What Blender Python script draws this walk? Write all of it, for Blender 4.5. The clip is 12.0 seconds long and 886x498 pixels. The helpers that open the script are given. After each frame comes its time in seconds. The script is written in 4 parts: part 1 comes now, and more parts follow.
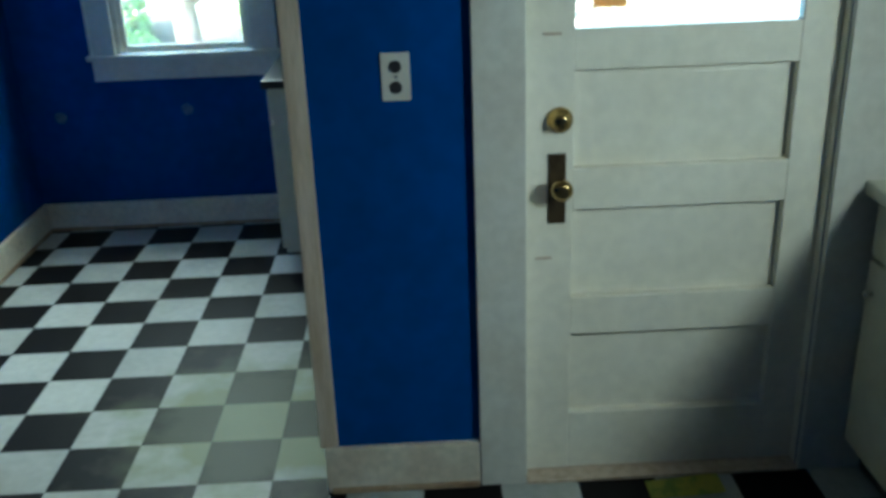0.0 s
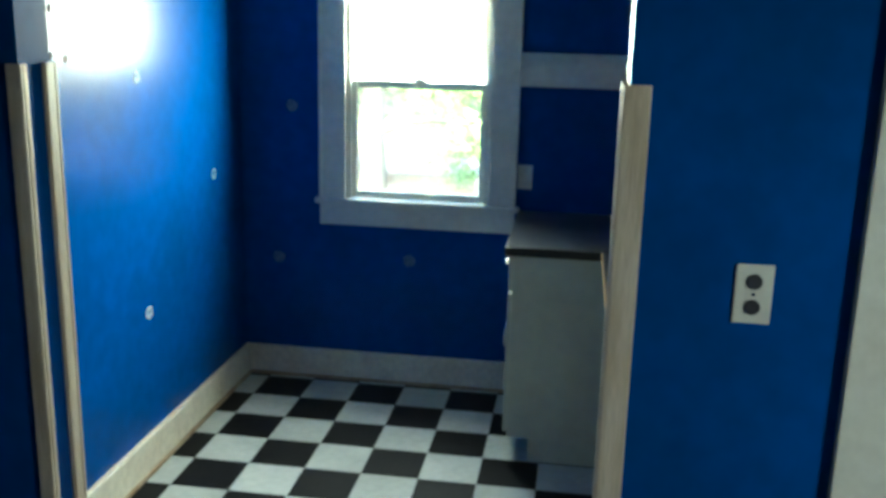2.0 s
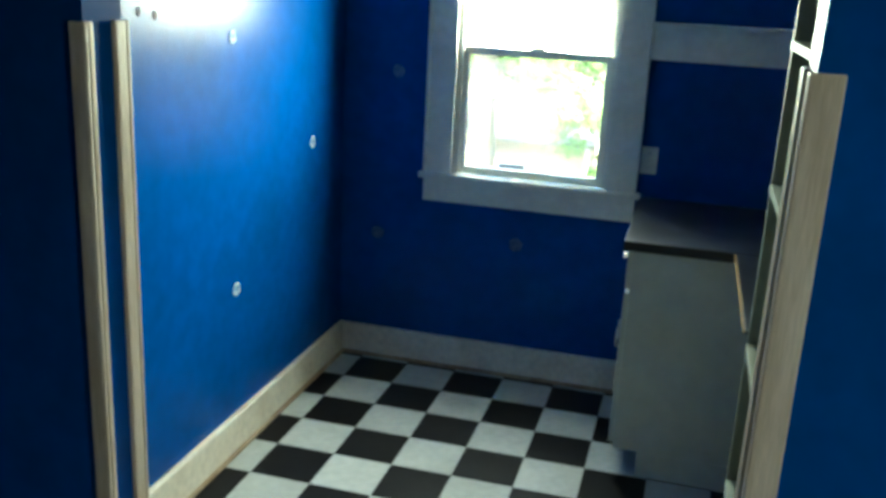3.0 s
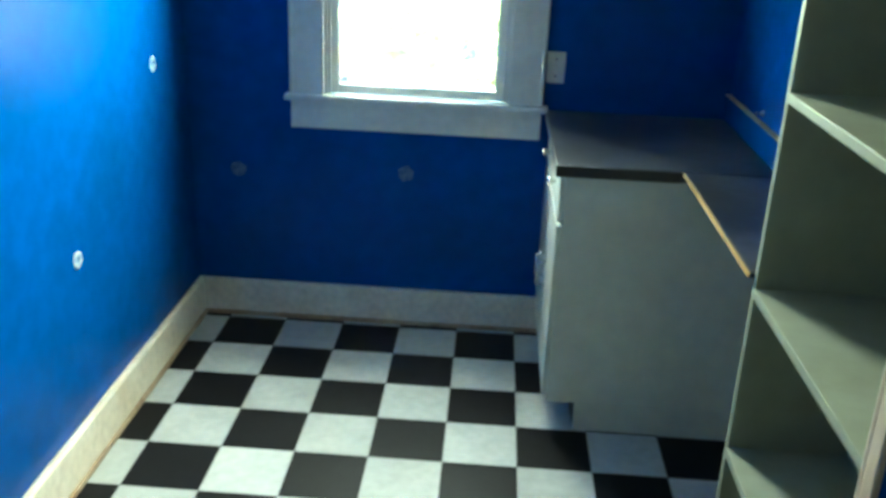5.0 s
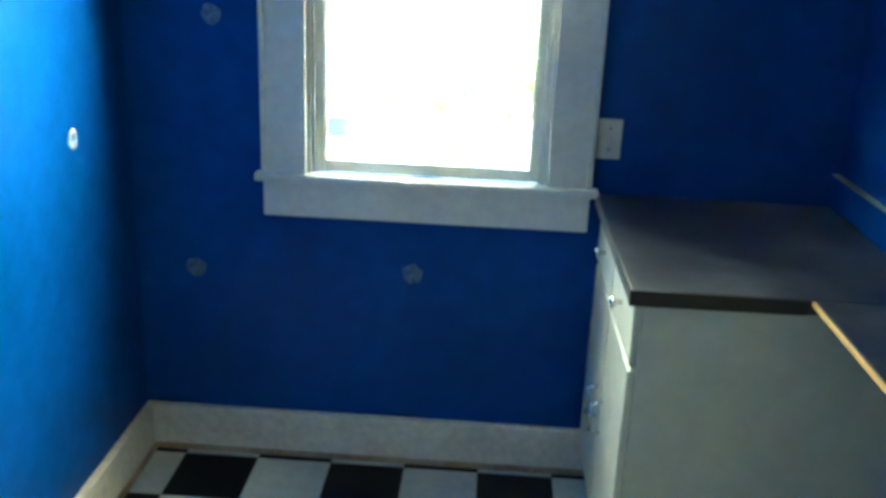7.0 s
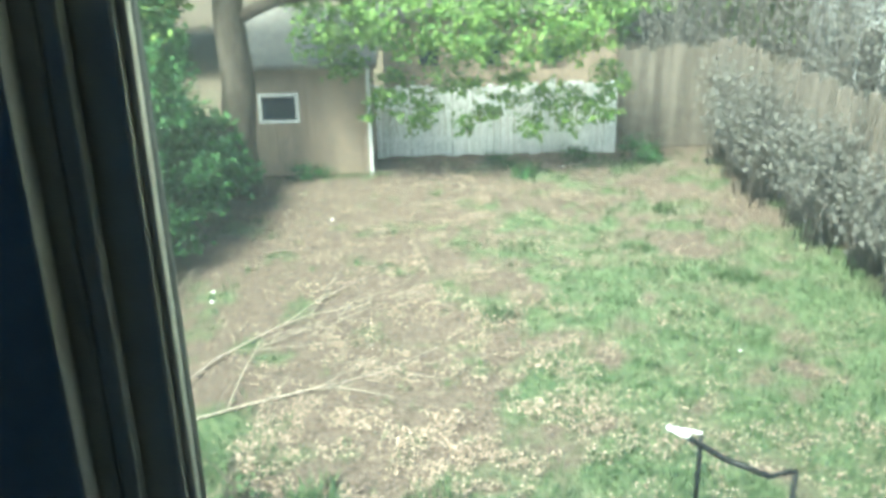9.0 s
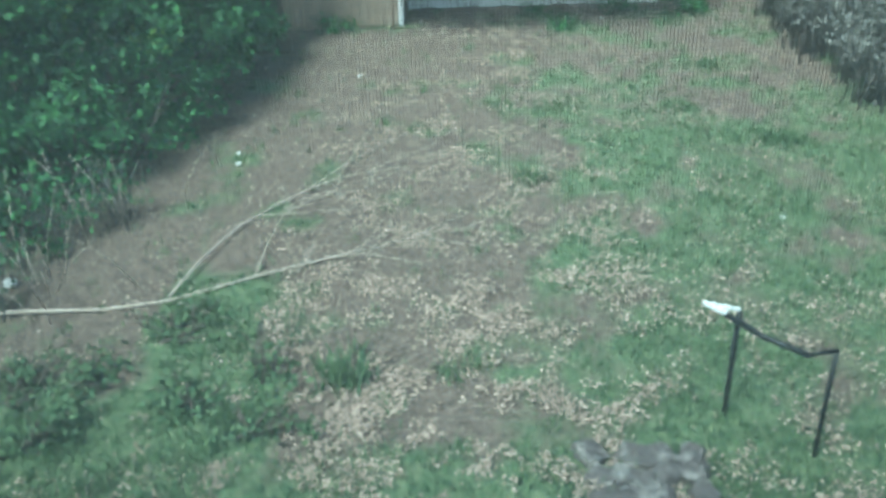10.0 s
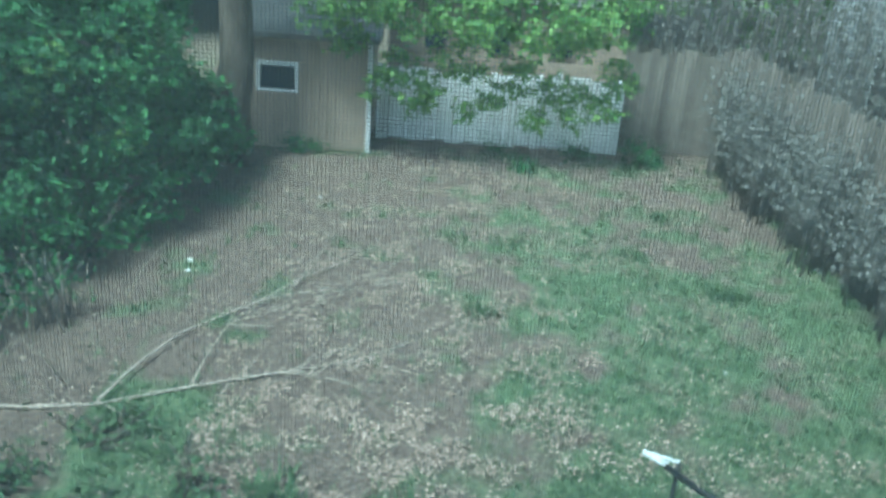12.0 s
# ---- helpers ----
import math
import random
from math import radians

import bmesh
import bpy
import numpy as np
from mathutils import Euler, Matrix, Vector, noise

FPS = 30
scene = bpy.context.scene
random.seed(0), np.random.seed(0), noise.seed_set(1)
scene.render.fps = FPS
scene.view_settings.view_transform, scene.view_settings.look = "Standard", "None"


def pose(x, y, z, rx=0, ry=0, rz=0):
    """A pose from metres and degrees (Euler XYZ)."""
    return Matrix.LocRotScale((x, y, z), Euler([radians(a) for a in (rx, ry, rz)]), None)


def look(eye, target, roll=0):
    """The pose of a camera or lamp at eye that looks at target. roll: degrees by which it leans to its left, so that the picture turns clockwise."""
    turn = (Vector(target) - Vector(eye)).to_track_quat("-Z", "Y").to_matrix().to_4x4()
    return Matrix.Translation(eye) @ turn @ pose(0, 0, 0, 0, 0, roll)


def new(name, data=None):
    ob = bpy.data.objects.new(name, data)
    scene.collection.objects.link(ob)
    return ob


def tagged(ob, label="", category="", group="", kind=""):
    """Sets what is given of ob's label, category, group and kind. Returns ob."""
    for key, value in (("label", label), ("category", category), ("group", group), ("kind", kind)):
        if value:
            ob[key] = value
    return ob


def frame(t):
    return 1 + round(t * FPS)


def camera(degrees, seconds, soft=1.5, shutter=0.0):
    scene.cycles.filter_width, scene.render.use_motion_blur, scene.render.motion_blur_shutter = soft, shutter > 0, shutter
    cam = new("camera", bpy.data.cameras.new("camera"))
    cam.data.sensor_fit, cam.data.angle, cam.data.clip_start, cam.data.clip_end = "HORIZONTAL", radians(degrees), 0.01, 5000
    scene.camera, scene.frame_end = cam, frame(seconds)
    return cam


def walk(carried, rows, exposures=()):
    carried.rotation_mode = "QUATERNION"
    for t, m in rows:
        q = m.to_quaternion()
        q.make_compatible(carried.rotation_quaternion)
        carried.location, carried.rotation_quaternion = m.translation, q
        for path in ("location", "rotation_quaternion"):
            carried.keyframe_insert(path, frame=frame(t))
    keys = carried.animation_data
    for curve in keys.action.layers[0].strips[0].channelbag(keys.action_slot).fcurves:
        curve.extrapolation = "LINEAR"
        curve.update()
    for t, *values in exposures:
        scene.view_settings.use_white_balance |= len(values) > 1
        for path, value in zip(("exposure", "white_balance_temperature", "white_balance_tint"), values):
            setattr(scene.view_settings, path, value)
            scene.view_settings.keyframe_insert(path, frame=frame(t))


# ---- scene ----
# camera and its walk
cam = camera(51.3, 12.0, 3.6)
LOOKS = [
    (0.0, (1.861, -4.404, 1.679), (1.903, -2.550, 0.930), -2.2),
    (0.5, (1.737, -4.211, 1.643), (1.515, -2.359, 0.923), -0.2),
    (1.0, (1.615, -4.061, 1.664), (1.400, -2.179, 1.022), 1.4),
    (1.5, (1.504, -4.008, 1.683), (1.300, -2.108, 1.093), 2.1),
    (2.0, (1.453, -3.929, 1.717), (1.178, -2.005, 1.248), 1.5),
    (2.5, (1.392, -3.752, 1.730), (1.058, -1.834, 1.275), 1.7),
    (3.0, (1.373, -3.605, 1.718), (0.888, -1.746, 1.165), 3.0),
    (3.2, (1.345, -3.558, 1.680), (0.835, -1.733, 1.045), 2.6),
    (4.8, (0.985, -3.123, 1.627), (0.890, -1.280, 0.858), 4.0),
    (5.0, (1.001, -3.087, 1.622), (0.914, -1.223, 0.904), 2.5),
    (5.5, (0.995, -3.006, 1.644), (0.932, -1.110, 1.010), 1.8),
    (6.0, (0.888, -2.947, 1.654), (0.929, -1.054, 1.009), 4.9),
    (6.5, (0.835, -2.739, 1.640), (0.853, -0.868, 0.933), 4.7),
    (7.0, (0.897, -2.253, 1.571), (0.807, -0.363, 0.925), 2.4),
    (7.5, (0.822, -1.753, 1.505), (0.655, 0.164, 0.959), 3.4),
    (7.7, (0.735, -1.569, 1.515), (0.652, 0.361, 1.000), 3.9),
]
POSES = [
    (9.3, 0.605, -0.004, 1.410, -0.346, -24.429, 1.522),
    (9.5, 0.606, 0.086, 1.409, 0.171, -26.535, 0.876),
    (10.0, 0.630, 0.138, 1.415, 1.528, -30.645, 2.087),
    (10.5, 0.648, 0.162, 1.421, 3.489, -31.439, -0.453),
    (11.0, 0.650, 0.173, 1.409, 3.538, -31.365, -1.535),
    (11.5, 0.637, 0.183, 1.398, 1.878, -27.646, -3.984),
    (12.0, 0.631, 0.155, 1.381, 1.067, -22.584, -3.988),
]
walk(cam, [(t, look(eye, target, roll)) for t, eye, target, roll in LOOKS]
     + [(t, pose(x, y, z, 90 + pitch, roll, yaw)) for t, x, y, z, yaw, pitch, roll in POSES],
     exposures=[(0.0, 4.85, 5900, -19), (1.0, 5.05, 6200, -18), (2.5, 5.3, 6700, -18), (3.2, 5.25, 6850, -19), (5.0, 6.15, 7000, -22), (6.6, 6.25, 7300, -20), (7.7, 6.2, 8600, -13), (9.3, 1.45, 5850, -23), (10.5, 1.0, 5150, -25), (12.0, 0.97, 4950, -26)])

# world: bright hazy sky, soft high sun over the side of the house
world = bpy.data.worlds.new("world")
scene.world = world
world.use_nodes = True
sky = world.node_tree.nodes.new("ShaderNodeTexSky")
sky.sky_type, sky.sun_disc = "NISHITA", False
sky.sun_elevation, sky.sun_rotation = radians(55), radians(220)
sky.air_density, sky.dust_density = 1.0, 3.0
world.node_tree.links.new(sky.outputs[0], world.node_tree.nodes["Background"].inputs[0])
world.node_tree.nodes["Background"].inputs[1].default_value = 0.15
sun = new("sun", bpy.data.lights.new("sun", "SUN"))
sun.data.energy, sun.data.angle, sun.data.color = 5.0, radians(20), (1.0, 0.96, 0.9)
sun.matrix_world = look((-4.6, -5.5, 10.4), (0, 0, 0))
# sky light in the opening of the upper sash
panel = new("window_daylight", bpy.data.lights.new("window_daylight", "AREA"))
panel.data.shape, panel.data.size, panel.data.size_y, panel.data.energy, panel.data.color = "RECTANGLE", 0.6, 0.46, 2.35, (1.0, 0.99, 0.95)
panel.data.spread = radians(130)
panel.matrix_world = look((0.74, 0.54, 1.72), (0.26, -0.45, 1.39))
# sky light in the opening of the kitchen window
panel = new("kitchen_daylight", bpy.data.lights.new("kitchen_daylight", "AREA"))
panel.data.shape, panel.data.size, panel.data.size_y, panel.data.energy, panel.data.color = "RECTANGLE", 0.44, 0.4, 0.29, (0.97, 0.98, 1.0)
panel.data.spread = radians(95)
panel.matrix_world = look((3.66, -3.8, 1.8), (2.4, -2.1, 0.8))


# ---- materials ----
def material(name, color, rough=0.6, metal=0.0, second=None, scale=8.0, detail=6.0, bump=0.0, bump_scale=60.0, vary=0.0, spec=0.5,
             lo=0.4, hi=0.65, stretch=(1, 1, 1), space="Object", mottle=0.0):
    """A painted, wooden or stone surface: two colours mixed by noise, a finer mottle, relief and a per-object shift."""
    m = bpy.data.materials.new(name)
    m.use_nodes = True
    n, l = m.node_tree.nodes, m.node_tree.links
    b = n["Principled BSDF"]
    b.inputs["Roughness"].default_value, b.inputs["Metallic"].default_value = rough, metal
    b.inputs["Specular IOR Level"].default_value = spec
    co = n.new("ShaderNodeTexCoord")
    mp = n.new("ShaderNodeMapping")
    mp.inputs["Scale"].default_value = stretch
    if space == "World":
        g = n.new("ShaderNodeNewGeometry")
        l.new(g.outputs["Position"], mp.inputs[0])
    else:
        l.new(co.outputs["Object"], mp.inputs[0])
    t = n.new("ShaderNodeTexNoise")
    t.inputs["Scale"].default_value, t.inputs["Detail"].default_value = scale, detail
    l.new(mp.outputs[0], t.inputs["Vector"])
    r = n.new("ShaderNodeMapRange")
    r.inputs[1].default_value, r.inputs[2].default_value = lo, hi
    l.new(t.outputs[0], r.inputs[0])
    mix = n.new("ShaderNodeMix")
    mix.data_type = "RGBA"
    mix.inputs[6].default_value = (*color, 1)
    mix.inputs[7].default_value = (*(second or [c * 0.85 for c in color]), 1)
    l.new(r.outputs[0], mix.inputs[0])
    out = mix.outputs[2]
    if vary or mottle:
        h = n.new("ShaderNodeHueSaturation")
        l.new(out, h.inputs["Color"])
        f = n.new("ShaderNodeTexNoise")
        f.inputs["Scale"].default_value = scale * 6
        l.new(mp.outputs[0], f.inputs["Vector"])
        a = n.new("ShaderNodeMapRange")
        a.inputs[1].default_value, a.inputs[2].default_value = 0.3, 0.7
        a.inputs[3].default_value, a.inputs[4].default_value = 1 - mottle, 1 + mottle
        l.new(f.outputs[0], a.inputs[0])
        val = a.outputs[0]
        if vary:
            i = n.new("ShaderNodeObjectInfo")
            k = n.new("ShaderNodeMapRange")
            k.inputs[3].default_value, k.inputs[4].default_value = 1 - vary, 1 + vary
            l.new(i.outputs["Random"], k.inputs[0])
            x = n.new("ShaderNodeMath")
            x.operation = "MULTIPLY"
            l.new(val, x.inputs[0])
            l.new(k.outputs[0], x.inputs[1])
            val = x.outputs[0]
        l.new(val, h.inputs["Value"])
        out = h.outputs[0]
    l.new(out, b.inputs["Base Color"])
    if bump:
        t2 = n.new("ShaderNodeTexNoise")
        t2.inputs["Scale"].default_value, t2.inputs["Detail"].default_value = bump_scale, 4
        l.new(mp.outputs[0], t2.inputs["Vector"])
        u = n.new("ShaderNodeBump")
        u.inputs["Strength"].default_value, u.inputs["Distance"].default_value = bump, 0.004
        l.new(t2.outputs[0], u.inputs["Height"])
        l.new(u.outputs[0], b.inputs["Normal"])
    return m


def leaf_material(name, color, second):
    """Leaves: each island takes its own shade, thin enough to pass some light."""
    m = bpy.data.materials.new(name)
    m.use_nodes = True
    n, l = m.node_tree.nodes, m.node_tree.links
    b = n["Principled BSDF"]
    b.inputs["Roughness"].default_value = 0.7
    g = n.new("ShaderNodeNewGeometry")
    mix = n.new("ShaderNodeMix")
    mix.data_type = "RGBA"
    mix.inputs[6].default_value, mix.inputs[7].default_value = (*color, 1), (*second, 1)
    l.new(g.outputs["Random Per Island"], mix.inputs[0])
    l.new(mix.outputs[2], b.inputs["Base Color"])
    tr = n.new("ShaderNodeBsdfTranslucent")
    l.new(mix.outputs[2], tr.inputs[0])
    ms = n.new("ShaderNodeMixShader")
    ms.inputs[0].default_value = 0.3
    l.new(b.outputs[0], ms.inputs[1])
    l.new(tr.outputs[0], ms.inputs[2])
    l.new(ms.outputs[0], n["Material Output"].inputs[0])
    return m


def tile_material(name, color, dirt):
    """Vinyl floor tile: waxed, with scuffs, grime and one worn patch by the doorway."""
    m = material(name, color, rough=0.5, spec=0.09, second=[c * 0.88 + 0.002 for c in color], scale=5, mottle=0.07, vary=0.1, bump=0.08, bump_scale=25, space="World")
    n, l = m.node_tree.nodes, m.node_tree.links
    b = n["Principled BSDF"]
    base = b.inputs["Base Color"].links[0].from_socket
    g = n.new("ShaderNodeNewGeometry")
    d = n.new("ShaderNodeVectorMath")
    d.operation = "DISTANCE"
    d.inputs[1].default_value = (1.3, -1.72, 0)
    l.new(g.outputs["Position"], d.inputs[0])
    t = n.new("ShaderNodeTexNoise")
    t.inputs["Scale"].default_value, t.inputs["Detail"].default_value = 6, 8
    l.new(g.outputs["Position"], t.inputs["Vector"])
    a = n.new("ShaderNodeMath")
    a.operation = "MULTIPLY_ADD"
    a.inputs[1].default_value = 0.9
    l.new(t.outputs[0], a.inputs[0])
    l.new(d.outputs["Value"], a.inputs[2])
    r = n.new("ShaderNodeMapRange")
    r.inputs[1].default_value, r.inputs[2].default_value = 1.0, 0.72
    r.inputs[3].default_value, r.inputs[4].default_value = 0.0, 0.92
    l.new(a.outputs[0], r.inputs[0])
    mix = n.new("ShaderNodeMix")
    mix.data_type = "RGBA"
    mix.inputs[7].default_value = (*dirt, 1)
    l.new(r.outputs[0], mix.inputs[0])
    l.new(base, mix.inputs[6])
    l.new(mix.outputs[2], b.inputs["Base Color"])
    return m


def glass_material(name):
    """Thin window glass: clear, with a weak mirror and a film of dust that also stands in for veiling glare."""
    m = bpy.data.materials.new(name)
    m.use_nodes = True
    n, l = m.node_tree.nodes, m.node_tree.links
    n.remove(n["Principled BSDF"])
    tr = n.new("ShaderNodeBsdfTransparent")
    gl = n.new("ShaderNodeBsdfGlossy")
    gl.inputs["Roughness"].default_value = 0.02
    tl = n.new("ShaderNodeBsdfTranslucent")
    tl.inputs[0].default_value = (0.75, 0.8, 0.82, 1)
    lw = n.new("ShaderNodeLayerWeight")
    pw = n.new("ShaderNodeMath")
    pw.operation = "POWER"
    pw.inputs[1].default_value = 5
    l.new(lw.outputs["Facing"], pw.inputs[0])
    fr = n.new("ShaderNodeMapRange")
    fr.inputs[3].default_value, fr.inputs[4].default_value = 0.02, 0.6
    l.new(pw.outputs[0], fr.inputs[0])
    m1, m2 = n.new("ShaderNodeMixShader"), n.new("ShaderNodeMixShader")
    l.new(fr.outputs[0], m1.inputs[0])
    l.new(tr.outputs[0], m1.inputs[1])
    l.new(gl.outputs[0], m1.inputs[2])
    t = n.new("ShaderNodeTexNoise")
    t.inputs["Scale"].default_value = 3
    # film set above plain dust, so it lays a pale haze over the view
    r = n.new("ShaderNodeMapRange")
    r.inputs[3].default_value, r.inputs[4].default_value = 0.015, 0.055
    l.new(t.outputs[0], r.inputs[0])
    l.new(r.outputs[0], m2.inputs[0])
    l.new(m1.outputs[0], m2.inputs[1])
    l.new(tl.outputs[0], m2.inputs[2])
    l.new(m2.outputs[0], n["Material Output"].inputs[0])
    return m


BLUE = material("blue_paint", (0.0015, 0.057, 0.25), rough=0.27, spec=0.06, second=(0.001, 0.048, 0.195), scale=2.5, bump=0.2, bump_scale=22, space="World", mottle=0.08)
WHITE = material("white_paint", (0.8, 0.765, 0.655), rough=0.42, second=(0.77, 0.73, 0.615), scale=4, bump=0.1, bump_scale=40, mottle=0.05, space="World")
TRIM = material("trim_paint", (0.62, 0.61, 0.55), rough=0.45, second=(0.56, 0.53, 0.46), scale=5, bump=0.12, bump_scale=30, lo=0.45, hi=0.75, mottle=0.06, space="World")
BASEB = material("baseboard_paint", (0.68, 0.62, 0.51), rough=0.5, second=(0.6, 0.51, 0.4), scale=7, bump=0.15, bump_scale=30, mottle=0.1, lo=0.42, hi=0.72, space="World")
GUARD = material("bare_pine_guard", (0.58, 0.48, 0.38), rough=0.5, second=(0.46, 0.36, 0.26), scale=9, stretch=(4, 4, 0.4), bump=0.15, mottle=0.1, space="World")
# shelf cream darkened below the cabinet's: the dim corner's shade is in the colour
CREAM_SHADED = material("shaded_cream_shelf_paint", (0.27, 0.29, 0.22), rough=0.5, second=(0.22, 0.235, 0.175), scale=3, bump=0.1, mottle=0.06, space="World")
CABINET = material("cabinet_paint", (0.6, 0.59, 0.47), rough=0.42, second=(0.55, 0.54, 0.43), scale=3, bump=0.1, mottle=0.05, space="World")
LAMINATE = material("black_laminate", (0.012, 0.014, 0.018), rough=0.3, second=(0.06, 0.066, 0.076), scale=5, bump=0.1, bump_scale=40, mottle=0.25, lo=0.42, hi=0.75, spec=0.5, space="World")
EDGE_DARK = material("dark_edge_band", (0.012, 0.012, 0.014), rough=0.4, space="World")
PLY = material("raw_plywood_edge", (0.5, 0.3, 0.1), rough=0.6, second=(0.35, 0.2, 0.07), scale=12, stretch=(1, 0.2, 6), space="World")
BRASS = material("worn_brass", (0.62, 0.45, 0.18), rough=0.25, metal=1.0, second=(0.35, 0.24, 0.1), scale=20)
DARK_BRASS = material("tarnished_plate", (0.09, 0.065, 0.035), rough=0.45, metal=0.8, second=(0.05, 0.035, 0.02), scale=25)
STEEL = material("chrome", (0.7, 0.7, 0.7), rough=0.2, metal=1.0)
PLATE = material("ivory_plastic", (0.62, 0.6, 0.53), rough=0.35, scale=12)
SOCKET = material("dark_socket", (0.03, 0.03, 0.035), rough=0.4)
SPACKLE = material("wall_plaster_spot", (0.34, 0.42, 0.47), rough=0.8, second=(0.1, 0.2, 0.36), scale=70, bump=0.4, bump_scale=150)
SPACKLE_BLUE = material("painted_plaster_spot", (0.03, 0.09, 0.2), rough=0.75, second=(0.12, 0.18, 0.26), scale=60, bump=0.4, bump_scale=150)
DARKHOLE = material("dark_plaster_hole", (0.01, 0.02, 0.06), rough=0.9)
CEIL = material("ceiling_paint", (0.5, 0.49, 0.45), rough=0.85, scale=3, bump=0.2)
TILE_W = tile_material("white_vinyl", (0.44, 0.455, 0.43), (0.25, 0.28, 0.17))
TILE_B = tile_material("black_vinyl", (0.006, 0.006, 0.007), (0.075, 0.082, 0.055))
GROUT = material("floor_bed", (0.04, 0.035, 0.03), rough=0.9)
GLASS = glass_material("window_glass")
WIRE = material("screen_wire", (0.1, 0.11, 0.11), rough=0.5, metal=0.5)
CORD = material("cord", (0.3, 0.28, 0.25), rough=0.8)
PAPER = material("yellow_paper", (0.5, 0.5, 0.1), rough=0.7, second=(0.25, 0.35, 0.08), scale=14, lo=0.45, hi=0.55)

BROWN_EDGE = material("brown_edge", (0.3, 0.2, 0.12), rough=0.55, second=(0.42, 0.33, 0.22), scale=9, space="World", mottle=0.15)
SHEDWALL = material("tan_siding", (0.33, 0.26, 0.205), rough=0.8, second=(0.27, 0.21, 0.165), scale=4, stretch=(1, 1, 0.3), vary=0.06, bump=0.3, space="World")
SHEDROOF = material("grey_shingle", (0.2, 0.19, 0.18), rough=0.9, second=(0.14, 0.13, 0.12), scale=9, bump=0.5, space="World")
WHITEFENCE = material("white_fence_paint", (0.84, 0.85, 0.87), rough=0.6, second=(0.74, 0.76, 0.78), scale=4, vary=0.08, space="World")
BROWNFENCE = material("weathered_boards", (0.21, 0.18, 0.16), rough=0.9, second=(0.14, 0.12, 0.105), scale=5, stretch=(1, 1, 0.2), vary=0.18, bump=0.3, space="World")
GREYWALL = material("grey_clapboard", (0.4, 0.42, 0.44), rough=0.8, second=(0.34, 0.35, 0.37), scale=2, space="World")
DARKPANE = material("dark_pane", (0.012, 0.02, 0.04), rough=0.15)
BARK = material("tree_bark", (0.07, 0.055, 0.045), rough=0.95, second=(0.12, 0.1, 0.085), scale=8, stretch=(1, 1, 0.25), bump=0.8, bump_scale=25)
TWIG = material("bleached_branch", (0.46, 0.4, 0.35), rough=0.85, second=(0.34, 0.28, 0.23), scale=20, mottle=0.2)
DRYSTEM = material("grey_dry_stem", (0.17, 0.155, 0.145), rough=0.9, second=(0.1, 0.09, 0.085), scale=14, mottle=0.2)
IRON = material("black_iron", (0.02, 0.022, 0.026), rough=0.45, metal=0.4)
PALEIRON = material("bright_worn_metal", (0.75, 0.77, 0.8), rough=0.35)
LITTER = material("white_litter", (0.8, 0.8, 0.8), rough=0.6)
STONE = material("rough_stone", (0.1, 0.085, 0.085), rough=0.9, second=(0.24, 0.22, 0.21), scale=7, bump=0.8, bump_scale=20, mottle=0.3, lo=0.52, hi=0.66)
LEAF_A = leaf_material("leaf_green", (0.022, 0.07, 0.03), (0.09, 0.225, 0.07))
LEAF_C = leaf_material("grey_leaf", (0.15, 0.145, 0.135), (0.21, 0.207, 0.195))
LEAF_B = leaf_material("leaf_light", (0.08, 0.18, 0.04), (0.24, 0.36, 0.1))
GRASS = leaf_material("grass_blades", (0.06, 0.12, 0.055), (0.15, 0.21, 0.1))
STICKER = leaf_material("orange_sticker", (0.9, 0.55, 0.2), (0.9, 0.55, 0.2))
STICKER_RED = leaf_material("red_sticker_band", (0.85, 0.25, 0.2), (0.85, 0.25, 0.2))
DRYLEAF = leaf_material("dry_leaves", (0.26, 0.19, 0.15), (0.66, 0.54, 0.46))


# ---- mesh helpers ----
def box(bm, x0, x1, y0, y1, z0, z1, bevel=0.0):
    """Adds a box to bm, with slightly rounded edges."""
    v = [bm.verts.new((x, y, z)) for x in (x0, x1) for y in (y0, y1) for z in (z0, z1)]
    fs = [bm.faces.new([v[i] for i in q]) for q in ((0, 1, 3, 2), (4, 6, 7, 5), (0, 4, 5, 1), (2, 3, 7, 6), (0, 2, 6, 4), (1, 5, 7, 3))]
    if bevel:
        edges = {e for f in fs for e in f.edges}
        bmesh.ops.bevel(bm, geom=list(edges), offset=bevel, segments=2, affect="EDGES", profile=0.6)
    return bm


def rod(bm, a, b, r0, r1=None, sides=10):
    """Adds a tapered rod from a to b."""
    a, b = Vector(a), Vector(b)
    r1 = r0 if r1 is None else r1
    q = (b - a).to_track_quat("Z", "Y")
    rings = []
    for p, r in ((a, r0), (b, r1)):
        rings.append([bm.verts.new(p + q @ Vector((r * math.cos(k * math.tau / sides), r * math.sin(k * math.tau / sides), 0))) for k in range(sides)])
    for k in range(sides):
        f = bm.faces.new((rings[0][k], rings[0][(k + 1) % sides], rings[1][(k + 1) % sides], rings[1][k]))
        f.smooth = True
    bm.faces.new(rings[0][::-1])
    bm.faces.new(rings[1])
    return bm


def lathe(bm, profile, origin, axis, sides=20):
    """Adds a turned shape: profile of (along, radius) about the axis through origin."""
    q = Vector(axis).to_track_quat("Z", "Y")
    o = Vector(origin)
    rings = [[bm.verts.new(o + q @ Vector((r * math.cos(k * math.tau / sides), r * math.sin(k * math.tau / sides), h))) for k in range(sides)] for h, r in profile]
    for a, b in zip(rings, rings[1:]):
        for k in range(sides):
            bm.faces.new((a[k], a[(k + 1) % sides], b[(k + 1) % sides], b[k])).smooth = True
    bm.faces.new(rings[0][::-1])
    bm.faces.new(rings[-1])
    return bm


